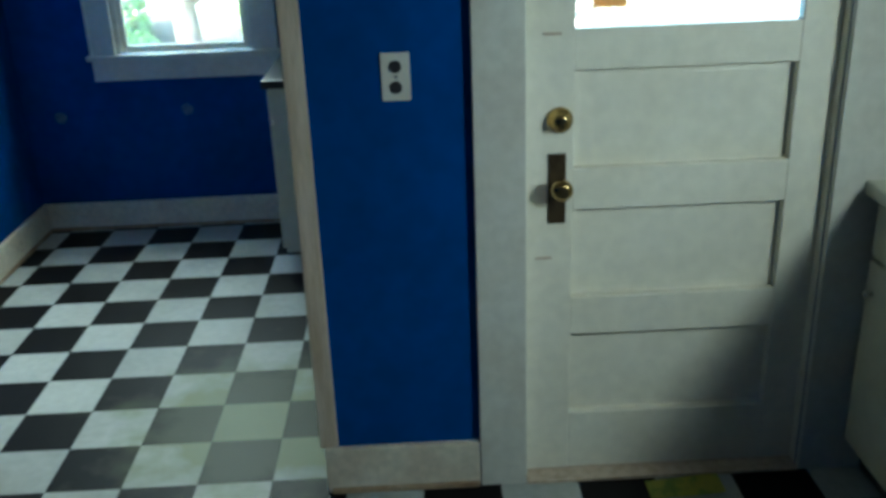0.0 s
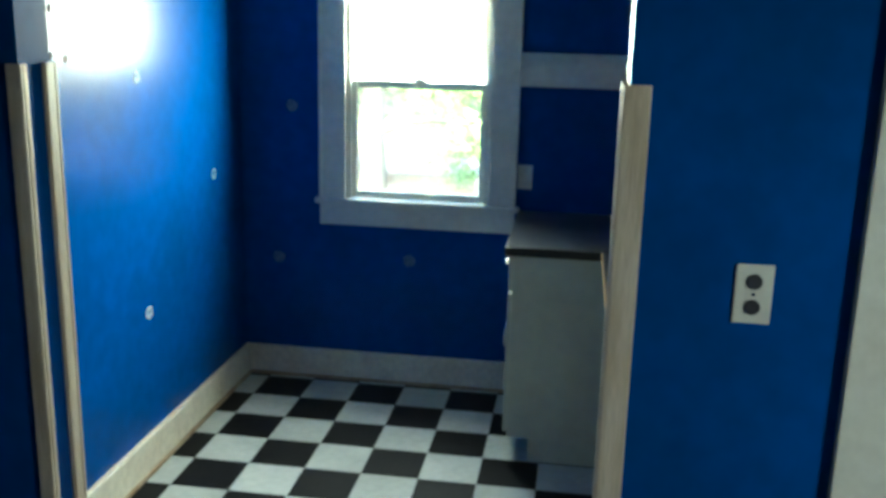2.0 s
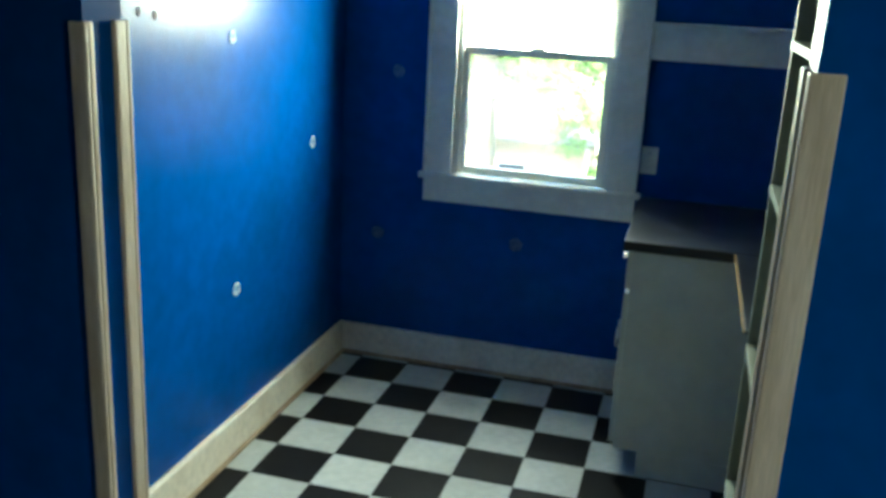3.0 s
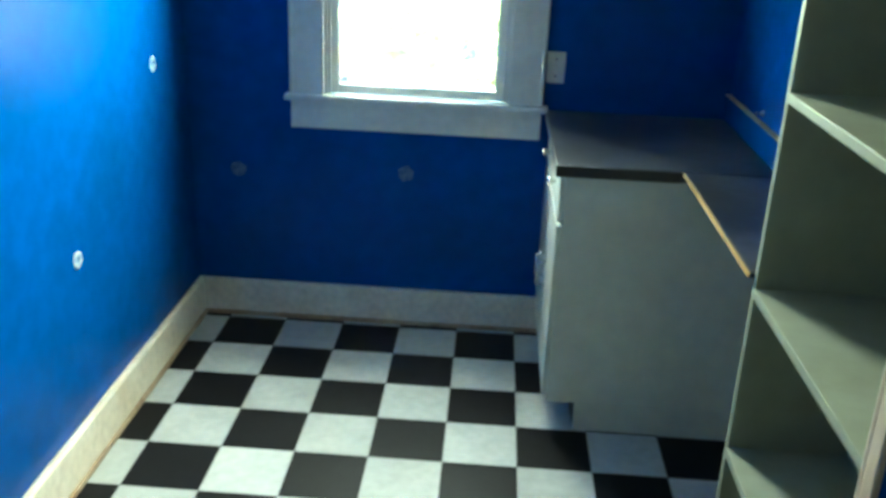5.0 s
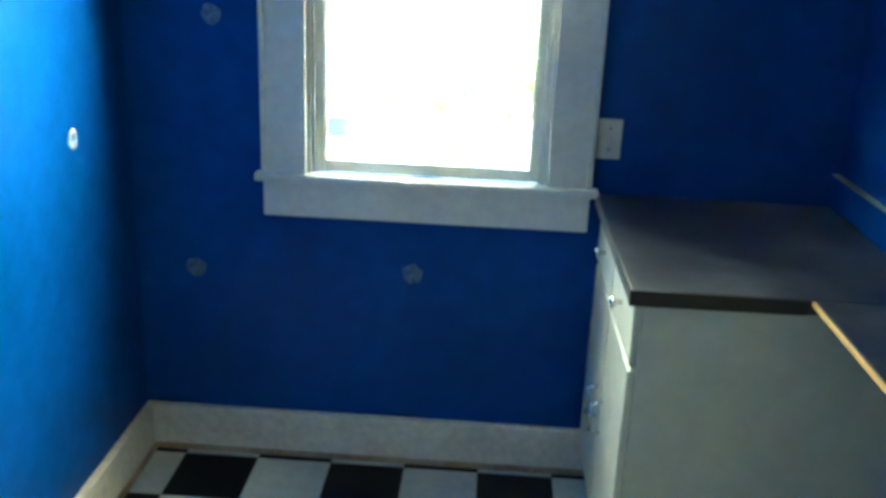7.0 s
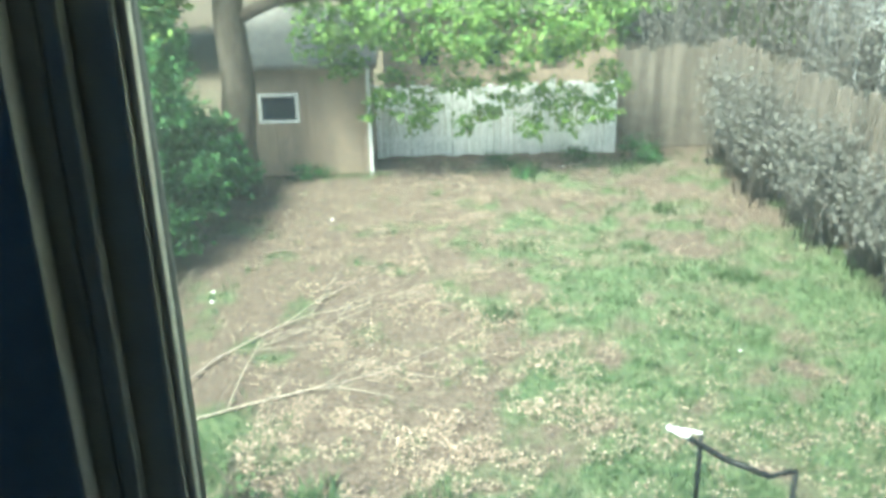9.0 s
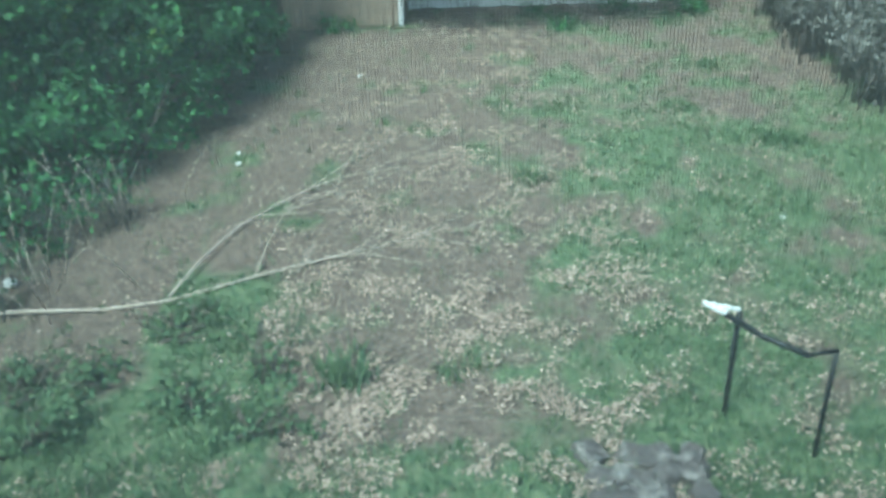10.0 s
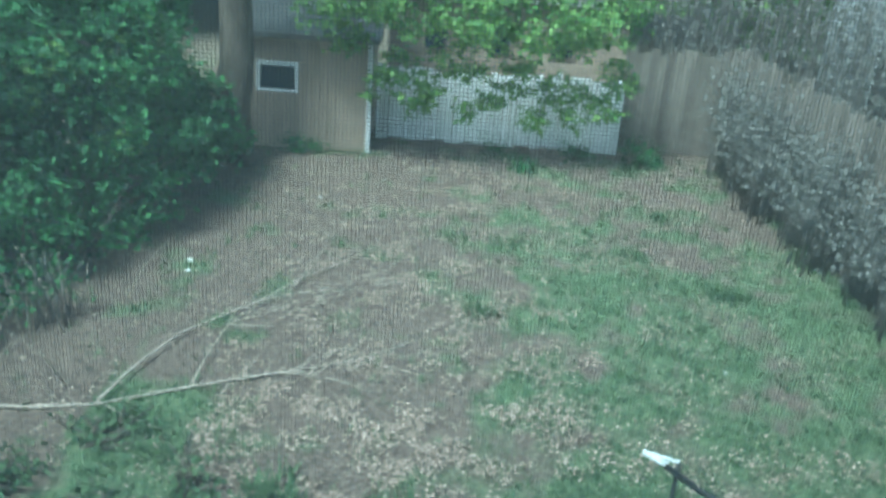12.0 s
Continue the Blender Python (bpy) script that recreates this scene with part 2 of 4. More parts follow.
def part(name, bm, mat, parent=None, label=""):
    """Links a bmesh as one mesh object, under a thing or a part."""
    me = bpy.data.meshes.new(name)
    bmesh.ops.recalc_face_normals(bm, faces=bm.faces) if len(bm.faces) < 20000 else None
    bm.to_mesh(me)
    bm.free()
    me.materials.append(mat)
    ob = new(name, me)
    ob.parent = parent
    return tagged(ob, label)


def block(name, dims, mat, parent=None, label="", bevel=0.003):
    return part(name, box(bmesh.new(), *dims, bevel), mat, parent, label)


def slab(name, boxes, mat, parent=None, label=""):
    """One mesh out of butted boxes, for walls with openings."""
    bm = bmesh.new()
    for b in boxes:
        box(bm, *b)
    return part(name, bm, mat, parent, label)


def thing(name, x, y, z, label, category, group="", kind=""):
    ob = new(name)
    ob.location = (x, y, z)
    ob.empty_display_size = 0.1
    return tagged(ob, label, category, group, kind)


def under(parent, *obs):
    """Hangs parts that were built in world places under a placed thing."""
    for o in obs:
        o.parent = parent
        o.matrix_parent_inverse = Matrix.Translation(-Vector(parent.location))


def add(parent, name, bm, mat, label=""):
    o = part(name, bm, mat, None, label)
    under(parent, o)
    return o


def addbox(parent, name, dims, mat, label="", bevel=0.003):
    return add(parent, name, box(bmesh.new(), *dims, bevel), mat, label)


def sub(parent, name, bm, mat, label=""):
    """A sub-part, built in world places, under a part that stands at the origin."""
    o = part(name, bm, mat, None, label)
    o.parent = parent
    return o


# ---- the large structure ----
T = 0.2286                      # floor tile
XL, XR, YF = -0.13, 1.86, 0.28  # pantry walls
YB, YK = -1.99, -2.11           # back and kitchen face of the wall between pantry and kitchen
H = 2.45
KX0, KX1, KY = -1.7, 3.6, -5.6  # kitchen
G = -3.57                       # the yard lies a storey below

floor = tagged(slab("floor", [(KX0 - 0.12, KX1 + 0.12, KY - 0.12, YF + 0.14, -0.2, -0.004)], GROUT),
               "black and white chequered vinyl tile floor with scuffs", "floor", kind="structure")
# far wall with the window opening
WX0, WX1, WZ0, WZ1 = 0.37, 1.07, 0.90, 2.00
wall_far = slab("wall_far", [(XL - 0.12, WX0, YF, YF + 0.14, 0, H), (WX1, XR + 0.12, YF, YF + 0.14, 0, H),
                             (WX0, WX1, YF, YF + 0.14, 0, WZ0), (WX0, WX1, YF, YF + 0.14, WZ1, H)], BLUE)
tagged(wall_far, "deep blue painted wall with one sash window", "wall", kind="structure")
tagged(slab("wall_left", [(XL - 0.12, XL, YB, YF, 0, H)], BLUE), "glossy blue painted pantry side wall with plaster spots", "wall", kind="structure")
tagged(slab("wall_right", [(XR, XR + 0.12, YB, YF, 0, H)], BLUE), "blue painted pantry wall behind counter and shelves", "wall", kind="structure")
OX0, OX1 = 0.282, 1.545
DX0, DX1, DZ = 2.135, 2.945, 2.05
wall_between = slab("wall_between", [(KX0, OX0, YK, YB, 0, H), (OX0, OX1, YK, YB, 2.1, H), (OX1, DX0, YK, YB, 0, H),
                                     (DX0, DX1, YK, YB, DZ, H), (DX1, KX1, YK, YB, 0, H)], BLUE)
tagged(wall_between, "blue painted kitchen wall with doorway to pantry", "wall", kind="structure")
tagged(slab("wall_kitchen_left", [(KX0 - 0.12, KX0, KY, YB, 0, H)], BLUE), "blue painted kitchen side wall", "wall", kind="structure")
KW = (-4.05, -3.55, 1.57, 2.02)
tagged(slab("wall_kitchen_right", [(KX1, KX1 + 0.12, KY, KW[0], 0, H), (KX1, KX1 + 0.12, KW[1], YB, 0, H),
                                   (KX1, KX1 + 0.12, KW[0], KW[1], 0, KW[2]), (KX1, KX1 + 0.12, KW[0], KW[1], KW[3], H)], BLUE),
       "blue painted kitchen wall with window opening", "wall", kind="structure")
tagged(slab("wall_kitchen_back", [(KX0 - 0.12, KX1 + 0.12, KY - 0.12, KY, 0, H)], BLUE), "plain kitchen back wall", "wall", kind="structure")
tagged(slab("ceiling", [(KX0 - 0.12, KX1 + 0.12, KY - 0.12, YF + 0.14, H, H + 0.15)], CEIL), "plain white painted ceiling", "ceiling", kind="structure")
tagged(slab("house_wall", [(KX0 - 0.12, KX1 + 0.12, KY - 0.12, YF + 0.14, G - 0.3, -0.2)], GREYWALL),
       "grey lower storey of the house under the rooms", "house wall", kind="structure")

# baseboards
BH = 0.15


def baseboard(x0, x1, y0, y1, axis):
    bm = box(bmesh.new(), x0, x1, y0, y1, 0.0, BH, 0.006)
    o = part("baseboard", bm, BASEB)
    # added strip along the foot, stands in for the board's browned lower edge
    if axis == 0:
        sub(o, "foot_strip", box(bmesh.new(), x0 + 0.012, x1 - 0.002, y0 - 0.011, y0 - 0.0005, 0.0015, 0.02, 0.004), BROWN_EDGE, "brown strip along the baseboard foot")
    else:
        e0, e1 = (x1 + 0.0005, x1 + 0.011) if x0 < 1.0 else (x0 - 0.011, x0 - 0.0005)
        sub(o, "foot_strip", box(bmesh.new(), e0, e1, y0 + 0.002, y1 - 0.012, 0.0015, 0.02, 0.004), BROWN_EDGE, "brown strip along the baseboard foot")
    return tagged(o, "cream painted baseboard with brown scuffed lower edge", "baseboard", kind="structure")


baseboard(XL, 1.31, YF - 0.025, YF, 0)
baseboard(XL, XL + 0.025, YB, YF - 0.026, 1)
baseboard(XR - 0.02, XR, -1.22, -0.462, 1)
baseboard(OX1 + 0.002, 1.998, YK - 0.022, YK, 0)
baseboard(KX0, OX0 - 0.002, YK - 0.022, YK, 0)
baseboard(OX0 + 0.0005, OX0 + 0.02, YK + 0.001, YB, 1)

# corner guards at the ends of the wall
for gx, gy, sx, sy, wf, wj in ((OX1, YK, -1, -1, 0.042, 0.02), (OX0, YK, 1, -1, 0.024, 0.016), (OX0, YB, 1, 1, 0.02, 0.036), (OX1, YB, -1, 1, 0.02, 0.036)):
    bm = bmesh.new()
    t = 0.011
    # two legs of a wooden angle
    a0, a1 = sorted((gx + sx * t, gx - sx * wf))
    b0, b1 = sorted((gy, gy + sy * t))
    box(bm, a0, a1, b0, b1, BH, 1.618, 0.004)
    a0, a1 = sorted((gx, gx + sx * t))
    b0, b1 = sorted((gy - sy * 0.001, gy - sy * wj))
    box(bm, a0, a1, b0, b1, BH, 1.618, 0.004)
    tagged(part("trim", bm, GUARD), "wooden corner guard strip on the wall end", "corner guard", group="corner guards of the doorway", kind="structure")

# ---- pantry window ----
win = thing("window_1", 0.72, YF, 0.78, "white painted double hung sash window with screen", "window", kind="structure")
for x0, x1 in ((0.257, 0.38), (1.06, 1.183)):
    c = addbox(win, "casing", (x0, x1, YF - 0.022, YF, 0.912, 2.0), TRIM)
    xb = x0 - 0.002 if x0 < 0.5 else x1 - 0.012
    sub(c, "back_band", box(bmesh.new(), xb, xb + 0.014, YF - 0.032, YF - 0.0005, 0.913, 2.0, 0.004), TRIM)
addbox(win, "head_casing", (0.245, 1.195, YF - 0.026, YF, 2.0, 2.13), TRIM)
addbox(win, "window_sill", (0.235, 1.205, YF - 0.038, YF + 0.017, 0.888, 0.912), TRIM, bevel=0.006)
addbox(win, "apron", (0.257, 1.183, YF - 0.02, YF, 0.785, 0.886), TRIM)
for x0, x1 in ((0.371, 0.392), (1.048, 1.069)):
    addbox(win, "jamb", (x0, x1, YF, YF + 0.138, 0.912, 1.998), TRIM)
    xs = x0 + 0.021 if x0 < 0.5 else x0 - 0.012
    addbox(win, "stop_bead", (xs, xs + 0.012, YF + 0.002, YF + 0.016, 0.914, 1.97), TRIM, bevel=0.003)
addbox(win, "head_jamb", (0.393, 1.047, YF, YF + 0.138, 1.975, 1.999), TRIM)


def sash(y0, z0, z1, bottom, top, name):
    x0, x1, d, st = 0.394, 1.046, 0.034, 0.034
    s = addbox(win, name, (x0, x0 + st, y0, y0 + d, z0, z1), WHITE)
    for b in ((x1 - st, x1, y0, y0 + d, z0, z1), (x0 + st, x1 - st, y0 + 0.001, y0 + d - 0.001, z0, z0 + bottom), (x0 + st, x1 - st, y0 + 0.001, y0 + d - 0.001, z1 - top, z1)):
        sub(s, "rail", box(bmesh.new(), *b, 0.003), WHITE)
    for b in ((x0 + st, x0 + st + 0.005, y0 + 0.006, y0 + 0.014, z0 + bottom, z1 - top), (x1 - st - 0.005, x1 - st, y0 + 0.006, y0 + 0.014, z0 + bottom, z1 - top)):
        sub(s, "glazing_bead", box(bmesh.new(), *b, 0.002), WHITE)
    pane = sub(s, "pane", box(bmesh.new(), x0 + st - 0.004, x1 - st + 0.004, y0 + 0.016, y0 + 0.019, z0 + bottom - 0.004, z1 - top + 0.004), GLASS)
    pane.visible_shadow = False
    return s


low = sash(YF + 0.018, 0.914, 1.468, 0.034, 0.034, "lower_sash")
up = sash(YF + 0.058, 1.436, 1.973, 0.034, 0.04, "upper_sash")
sub(low, "sash_lift", box(bmesh.new(), 0.69, 0.76, YF + 0.004, YF + 0.017, 0.938, 0.952, 0.003), WHITE)
sub(low, "sash_lock", box(bmesh.new(), 0.69, 0.75, YF + 0.022, YF + 0.05, 1.468, 1.482, 0.004), WHITE)
# half screen outside the lower sash
screen = addbox(win, "screen_frame", (0.394, 0.41, YF + 0.108, YF + 0.122, 0.914, 1.47), WIRE)
for b in ((1.03, 1.046, YF + 0.108, YF + 0.122, 0.914, 1.47), (0.41, 1.03, YF + 0.108, YF + 0.122, 0.914, 0.93), (0.41, 1.03, YF + 0.108, YF + 0.122, 1.454, 1.47)):
    sub(screen, "rail", box(bmesh.new(), *b, 0.002), WIRE)
bm = bmesh.new()
pitch, wr, hr = 0.00108, 0.000112, 0.000095
x = 0.41
while x < 1.03:
    yw = YF + 0.114
    box(bm, x - wr, x + wr, yw - wr, yw + wr, 0.93, 1.454)
    x += pitch
z = 0.93
while z < 1.454:
    yw = YF + 0.1143
    box(bm, 0.41, 1.03, yw - hr, yw + hr, z - hr, z + hr)
    z += pitch
tagged(sub(screen, "screen_mesh", bm, WIRE, "fine grey insect mesh"), kind="stuff")

for cx, cz in ((0.655, 1.6), (0.86, 1.63)):
    bm = bmesh.new()
    rod(bm, (cx, YF - 0.03, cz), (cx, YF - 0.03, 1.999), 0.0016, sides=6)
    rod(bm, (cx, YF - 0.03, cz - 0.02), (cx, YF - 0.03, cz), 0.004, 0.002, sides=8)
    tagged(part("blind_cord", bm, CORD), "thin hanging blind cord at the window head", "cord", group="blind cords")

# ---- exterior door ----
DY = YK + 0.03
door = thing("door_1", 2.54, DY, 0, "white painted half glazed panelled back door", "door", kind="structure")
x0, x1 = 2.14, 2.94
addbox(door, "stile", (x0, x0 + 0.125, DY, DY + 0.044, 0.012, 2.04), WHITE)
addbox(door, "stile", (x1 - 0.1, x1, DY, DY + 0.044, 0.012, 2.04), WHITE)
for z0, z1 in ((0.012, 0.2), (0.46, 0.575), (0.835, 0.95), (1.21, 1.315), (1.93, 2.04)):
    addbox(door, "rail", (x0 + 0.125, x1 - 0.1, DY + 0.001, DY + 0.043, z0, z1), WHITE)
for z0, z1 in ((0.2, 0.46), (0.575, 0.835), (0.95, 1.21)):
    bm = bmesh.new()
    a0, a1 = x0 + 0.125, x1 - 0.1
    vs = [bm.verts.new(c) for c in ((a0, DY + 0.031, z0), (a1, DY + 0.031, z0), (a1, DY + 0.031, z1), (a0, DY + 0.031, z1),
                                    (a0 + 0.022, DY + 0.028, z0 + 0.022), (a1 - 0.022, DY + 0.028, z0 + 0.022), (a1 - 0.022, DY + 0.028, z1 - 0.022), (a0 + 0.022, DY + 0.028, z1 - 0.022))]
    bm.faces.new(vs[4:])
    for k in range(4):
        bm.faces.new((vs[k], vs[(k + 1) % 4], vs[4 + (k + 1) % 4], vs[4 + k]))
    back = [bm.verts.new((v.co.x, DY + 0.04, v.co.z)) for v in vs[:4]]
    bm.faces.new(back[::-1])
    for k in range(4):
        bm.faces.new((vs[(k + 1) % 4], vs[k], back[k], back[(k + 1) % 4]))
    add(door, "panel", bm, WHITE)
pane = addbox(door, "pane", (x0 + 0.12, x1 - 0.095, DY + 0.02, DY + 0.024, 1.31, 1.935), GLASS, bevel=0)
pane.visible_shadow = False
tag = addbox(door, "sticker", (2.312, 2.395, DY + 0.0185, DY + 0.0198, 1.362, 1.39), STICKER, "small orange sticker on the glass", bevel=0)
sub(tag, "sticker_band", box(bmesh.new(), 2.312, 2.395, DY + 0.0185, DY + 0.0198, 1.3905, 1.404), STICKER_RED)
kx = 2.228
plate = addbox(door, "lock_plate", (kx - 0.03, kx + 0.018, DY - 0.004, DY, 0.8, 0.995), DARK_BRASS, "tarnished brass lock plate", bevel=0.002)
add(door, "door_knob", lathe(bmesh.new(), ((0, 0.012), (0.025, 0.011), (0.032, 0.022), (0.045, 0.029), (0.06, 0.027), (0.068, 0.014)), (kx, DY - 0.004, 0.91), (0, -1, 0)), BRASS, "round worn brass knob")
add(door, "deadbolt", lathe(bmesh.new(), ((0, 0.034), (0.008, 0.034), (0.012, 0.024), (0.03, 0.022), (0.034, 0.012)), (kx, DY, 1.085), (0, -1, 0)), BRASS, "round brass deadbolt")
add(door, "deadbolt_turn", box(bmesh.new(), kx - 0.005, kx + 0.005, DY - 0.05, DY - 0.03, 1.07, 1.1, 0.002), BRASS)
for hz, hx in ((0.7, 2.19), (1.305, 2.21)):
    add(door, "latch_scar", box(bmesh.new(), hx - 0.025, hx + 0.02, DY - 0.004, DY, hz - 0.004, hz + 0.004, 0.002), GUARD, "old latch mark")
for hz in (0.25, 1.0, 1.8):
    add(door, "hinge", rod(bmesh.new(), (x1 + 0.002, DY - 0.006, hz - 0.045), (x1 + 0.002, DY - 0.006, hz + 0.045), 0.007), WHITE)
for c0, c1 in ((2.0, 2.134), (2.946, 3.13)):
    o = addbox(door, "casing", (c0, c1, YK - 0.024, YK, 0, 2.06), TRIM)
addbox(door, "head_casing", (2.0, 3.13, YK - 0.026, YK, 2.06, 2.19), TRIM)
for j0, j1 in ((2.1352, 2.1392), (2.9408, 2.9448)):
    addbox(door, "jamb", (j0, j1, YK + 0.001, YB - 0.001, 0.012, 2.049), WHITE, bevel=0)
addbox(door, "threshold", (2.136, 2.944, YK - 0.03, YB, 0, 0.011), GUARD, "worn wooden threshold")

# ---- floor tiles ----
random.seed(4)
tile_mesh = []
for mat in (TILE_B, TILE_W):
    bm = bmesh.new()
    vs = [bm.verts.new(c) for c in ((0.0006, 0.0006, 0.0), (T - 0.0006, 0.0006, 0.0), (T - 0.0006, T - 0.0006, 0.0), (0.0006, T - 0.0006, 0.0))]
    lo = [bm.verts.new((v.co.x, v.co.y, -0.0039)) for v in vs]
    bm.faces.new(vs)
    for k in range(4):
        bm.faces.new((lo[k], lo[(k + 1) % 4], vs[(k + 1) % 4], vs[k]))
    me = bpy.data.meshes.new("tile")
    bm.to_mesh(me)
    bm.free()
    me.materials.append(mat)
    tile_mesh.append(me)


def cut_tile(x0, x1, y0, y1, mat):
    """A tile cut along a wall, with its corner at the origin."""
    bm = bmesh.new()
    vs = [bm.verts.new(q) for q in ((0.0006, 0.0006, 0), (x1 - x0 - 0.0006, 0.0006, 0), (x1 - x0 - 0.0006, y1 - y0 - 0.0006, 0), (0.0006, y1 - y0 - 0.0006, 0))]
    low_ring = [bm.verts.new((v.co.x, v.co.y, -0.0039)) for v in vs]
    bm.faces.new(vs)
    for q in range(4):
        bm.faces.new((low_ring[q], low_ring[(q + 1) % 4], vs[(q + 1) % 4], vs[q]))
    me = bpy.data.meshes.new("tile")
    bm.to_mesh(me)
    bm.free()
    me.materials.append(mat)
    return me


far_tiles = [bmesh.new(), bmesh.new()]
for r in range(-25, 2):
    for c in range(-8, 16):
        x, y = c * T, r * T
        k = (c + r) % 2
        pantry = y + T > YB
        x0, x1 = (max(x, XL), min(x + T, XR)) if pantry else (max(x, KX0), min(x + T, KX1))
        y0, y1 = max(y, KY), min(y + T, YF)
        if x1 - x0 < 0.01 or y1 - y0 < 0.01:
            continue
        whole = x1 - x0 > T - 0.001 and y1 - y0 > T - 0.001
        if pantry or (y > -2.6 and x > -0.3):
            o = new("tile", tile_mesh[k] if whole else cut_tile(x0, x1, y0, y1, (TILE_B, TILE_W)[k]))
            o.location = (x0, y0, random.uniform(0, 0.0006))
            o.parent = floor
        else:
            b = far_tiles[k]
            vs = [b.verts.new(q) for q in ((x0, y0, 0), (x1 - 0.001, y0, 0), (x1 - 0.001, y1 - 0.001, 0), (x0, y1 - 0.001, 0))]
            lo = [b.verts.new((v.co.x, v.co.y, -0.0039)) for v in vs]
            b.faces.new(vs)
            for q in range(4):
                b.faces.new((lo[q], lo[(q + 1) % 4], vs[(q + 1) % 4], vs[q]))
for b, mat in zip(far_tiles, (TILE_B, TILE_W)):
    o = part("tiles", b, mat, floor)
    tagged(o, kind="stuff")

# ---- pantry cabinet, counters, shelves ----
cab = thing("base_cabinet", 1.54, -0.09, 0, "cream painted wooden base cabinet with drawers and doors", "cabinet")
CF, CE = 1.235, -0.45
bm = box(bmesh.new(), CF, XR - 0.002, CE, CE + 0.02, 0.1, 0.862, 0.002)
box(bm, CF + 0.09, XR - 0.002, CE, CE + 0.02, 0.0, 0.0995)
add(cab, "side_panel", bm, CABINET)
addbox(cab, "body", (CF + 0.002, XR - 0.003, CE + 0.021, YF - 0.028, 0.1, 0.862), CABINET)
addbox(cab, "toe_kick", (CF + 0.09, CF + 0.11, CE + 0.021, YF - 0.03, 0, 0.099), EDGE_DARK)
for y0, y1 in ((CE + 0.006, -0.1), (-0.09, 0.246)):
    d = addbox(cab, "drawer", (CF - 0.018, CF, y0, y1, 0.715, 0.85), CABINET, bevel=0.004)
    ym = (y0 + y1) / 2
    sub(d, "knob", lathe(bmesh.new(), ((0, 0.006), (0.012, 0.006), (0.018, 0.014), (0.026, 0.014), (0.03, 0.007)), (CF - 0.018, ym, 0.79), (-1, 0, 0), 14), STEEL, "chrome knob")
    d = addbox(cab, "door", (CF - 0.018, CF, y0, y1, 0.12, 0.7), CABINET, bevel=0.004)
    yh = y1 - 0.04 if y0 < -0.2 else y0 + 0.04
    bm = bmesh.new()
    rod(bm, (CF - 0.018, yh, 0.375), (CF - 0.045, yh, 0.385), 0.005)
    rod(bm, (CF - 0.018, yh, 0.465), (CF - 0.045, yh, 0.455), 0.005)
    rod(bm, (CF - 0.045, yh, 0.38), (CF - 0.045, yh, 0.46), 0.006)
    sub(d, "handle", bm, STEEL, "chrome pull handle")

ctop = thing("countertop", 1.54, -0.3, 0.863, "worn black laminate countertop with narrow return", "countertop")
ZC = 0.897
bm = box(bmesh.new(), 1.2, XR - 0.002, CE - 0.02, YF - 0.002, 0.863, ZC, 0.004)
add(ctop, "top", bm, LAMINATE)
addbox(ctop, "edge_band", (1.2, 1.56, CE - 0.0235, CE - 0.0205, 0.863, ZC - 0.001), EDGE_DARK, bevel=0.001)
ledge = addbox(ctop, "return_top", (1.572, XR - 0.002, -1.235, CE - 0.021, 0.884, ZC), LAMINATE, "narrow dark counter strip")
sub(ledge, "edge_strip", box(bmesh.new(), 1.567, 1.571, -1.235, CE - 0.021, 0.8845, ZC - 0.001, 0.001), PLY, "raw plywood edge")
addbox(ctop, "backsplash", (XR - 0.02, XR - 0.001, -1.235, YF - 0.002, ZC + 0.001, 0.985), BLUE, "blue painted splash board")
addbox(ctop, "splash_edge", (XR - 0.0205, XR - 0.0012, -1.235, YF - 0.002, 0.9855, 0.9885), BROWN_EDGE, "worn bare edge of the splash board", bevel=0.001)

shelf = thing("shelf_unit", 1.72, -1.62, 0, "cream painted built-in open shelves, colour darkened for shade", "shelf")
SX = 1.58
addbox(shelf, "side_panel", (SX, XR - 0.002, -1.256, -1.237, 0, H - 0.002), CREAM_SHADED, bevel=0.002)
addbox(shelf, "side_panel", (SX, XR - 0.002, YB + 0.002, YB + 0.02, 0, H - 0.002), CREAM_SHADED, bevel=0.002)
addbox(shelf, "back_panel", (XR - 0.012, XR - 0.002, YB + 0.021, -1.257, 0, H - 0.002), CREAM_SHADED, bevel=0)
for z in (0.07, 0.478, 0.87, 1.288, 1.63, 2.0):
    addbox(shelf, "shelf_board", (SX - 0.004, XR - 0.013, YB + 0.021, -1.257, z - 0.02, z), CREAM_SHADED, bevel=0.002)

rail = thing("wall_shelf", 1.52, YF - 0.02, 1.45, "grey white wall board with narrow shelf lip", "wall shelf")
addbox(rail, "board", (1.185, XR - 0.002, YF - 0.02, YF - 0.001, 1.464, 1.598), TRIM)
addbox(rail, "lip", (1.185, XR - 0.002, YF - 0.05, YF - 0.001, 1.599, 1.613), TRIM)


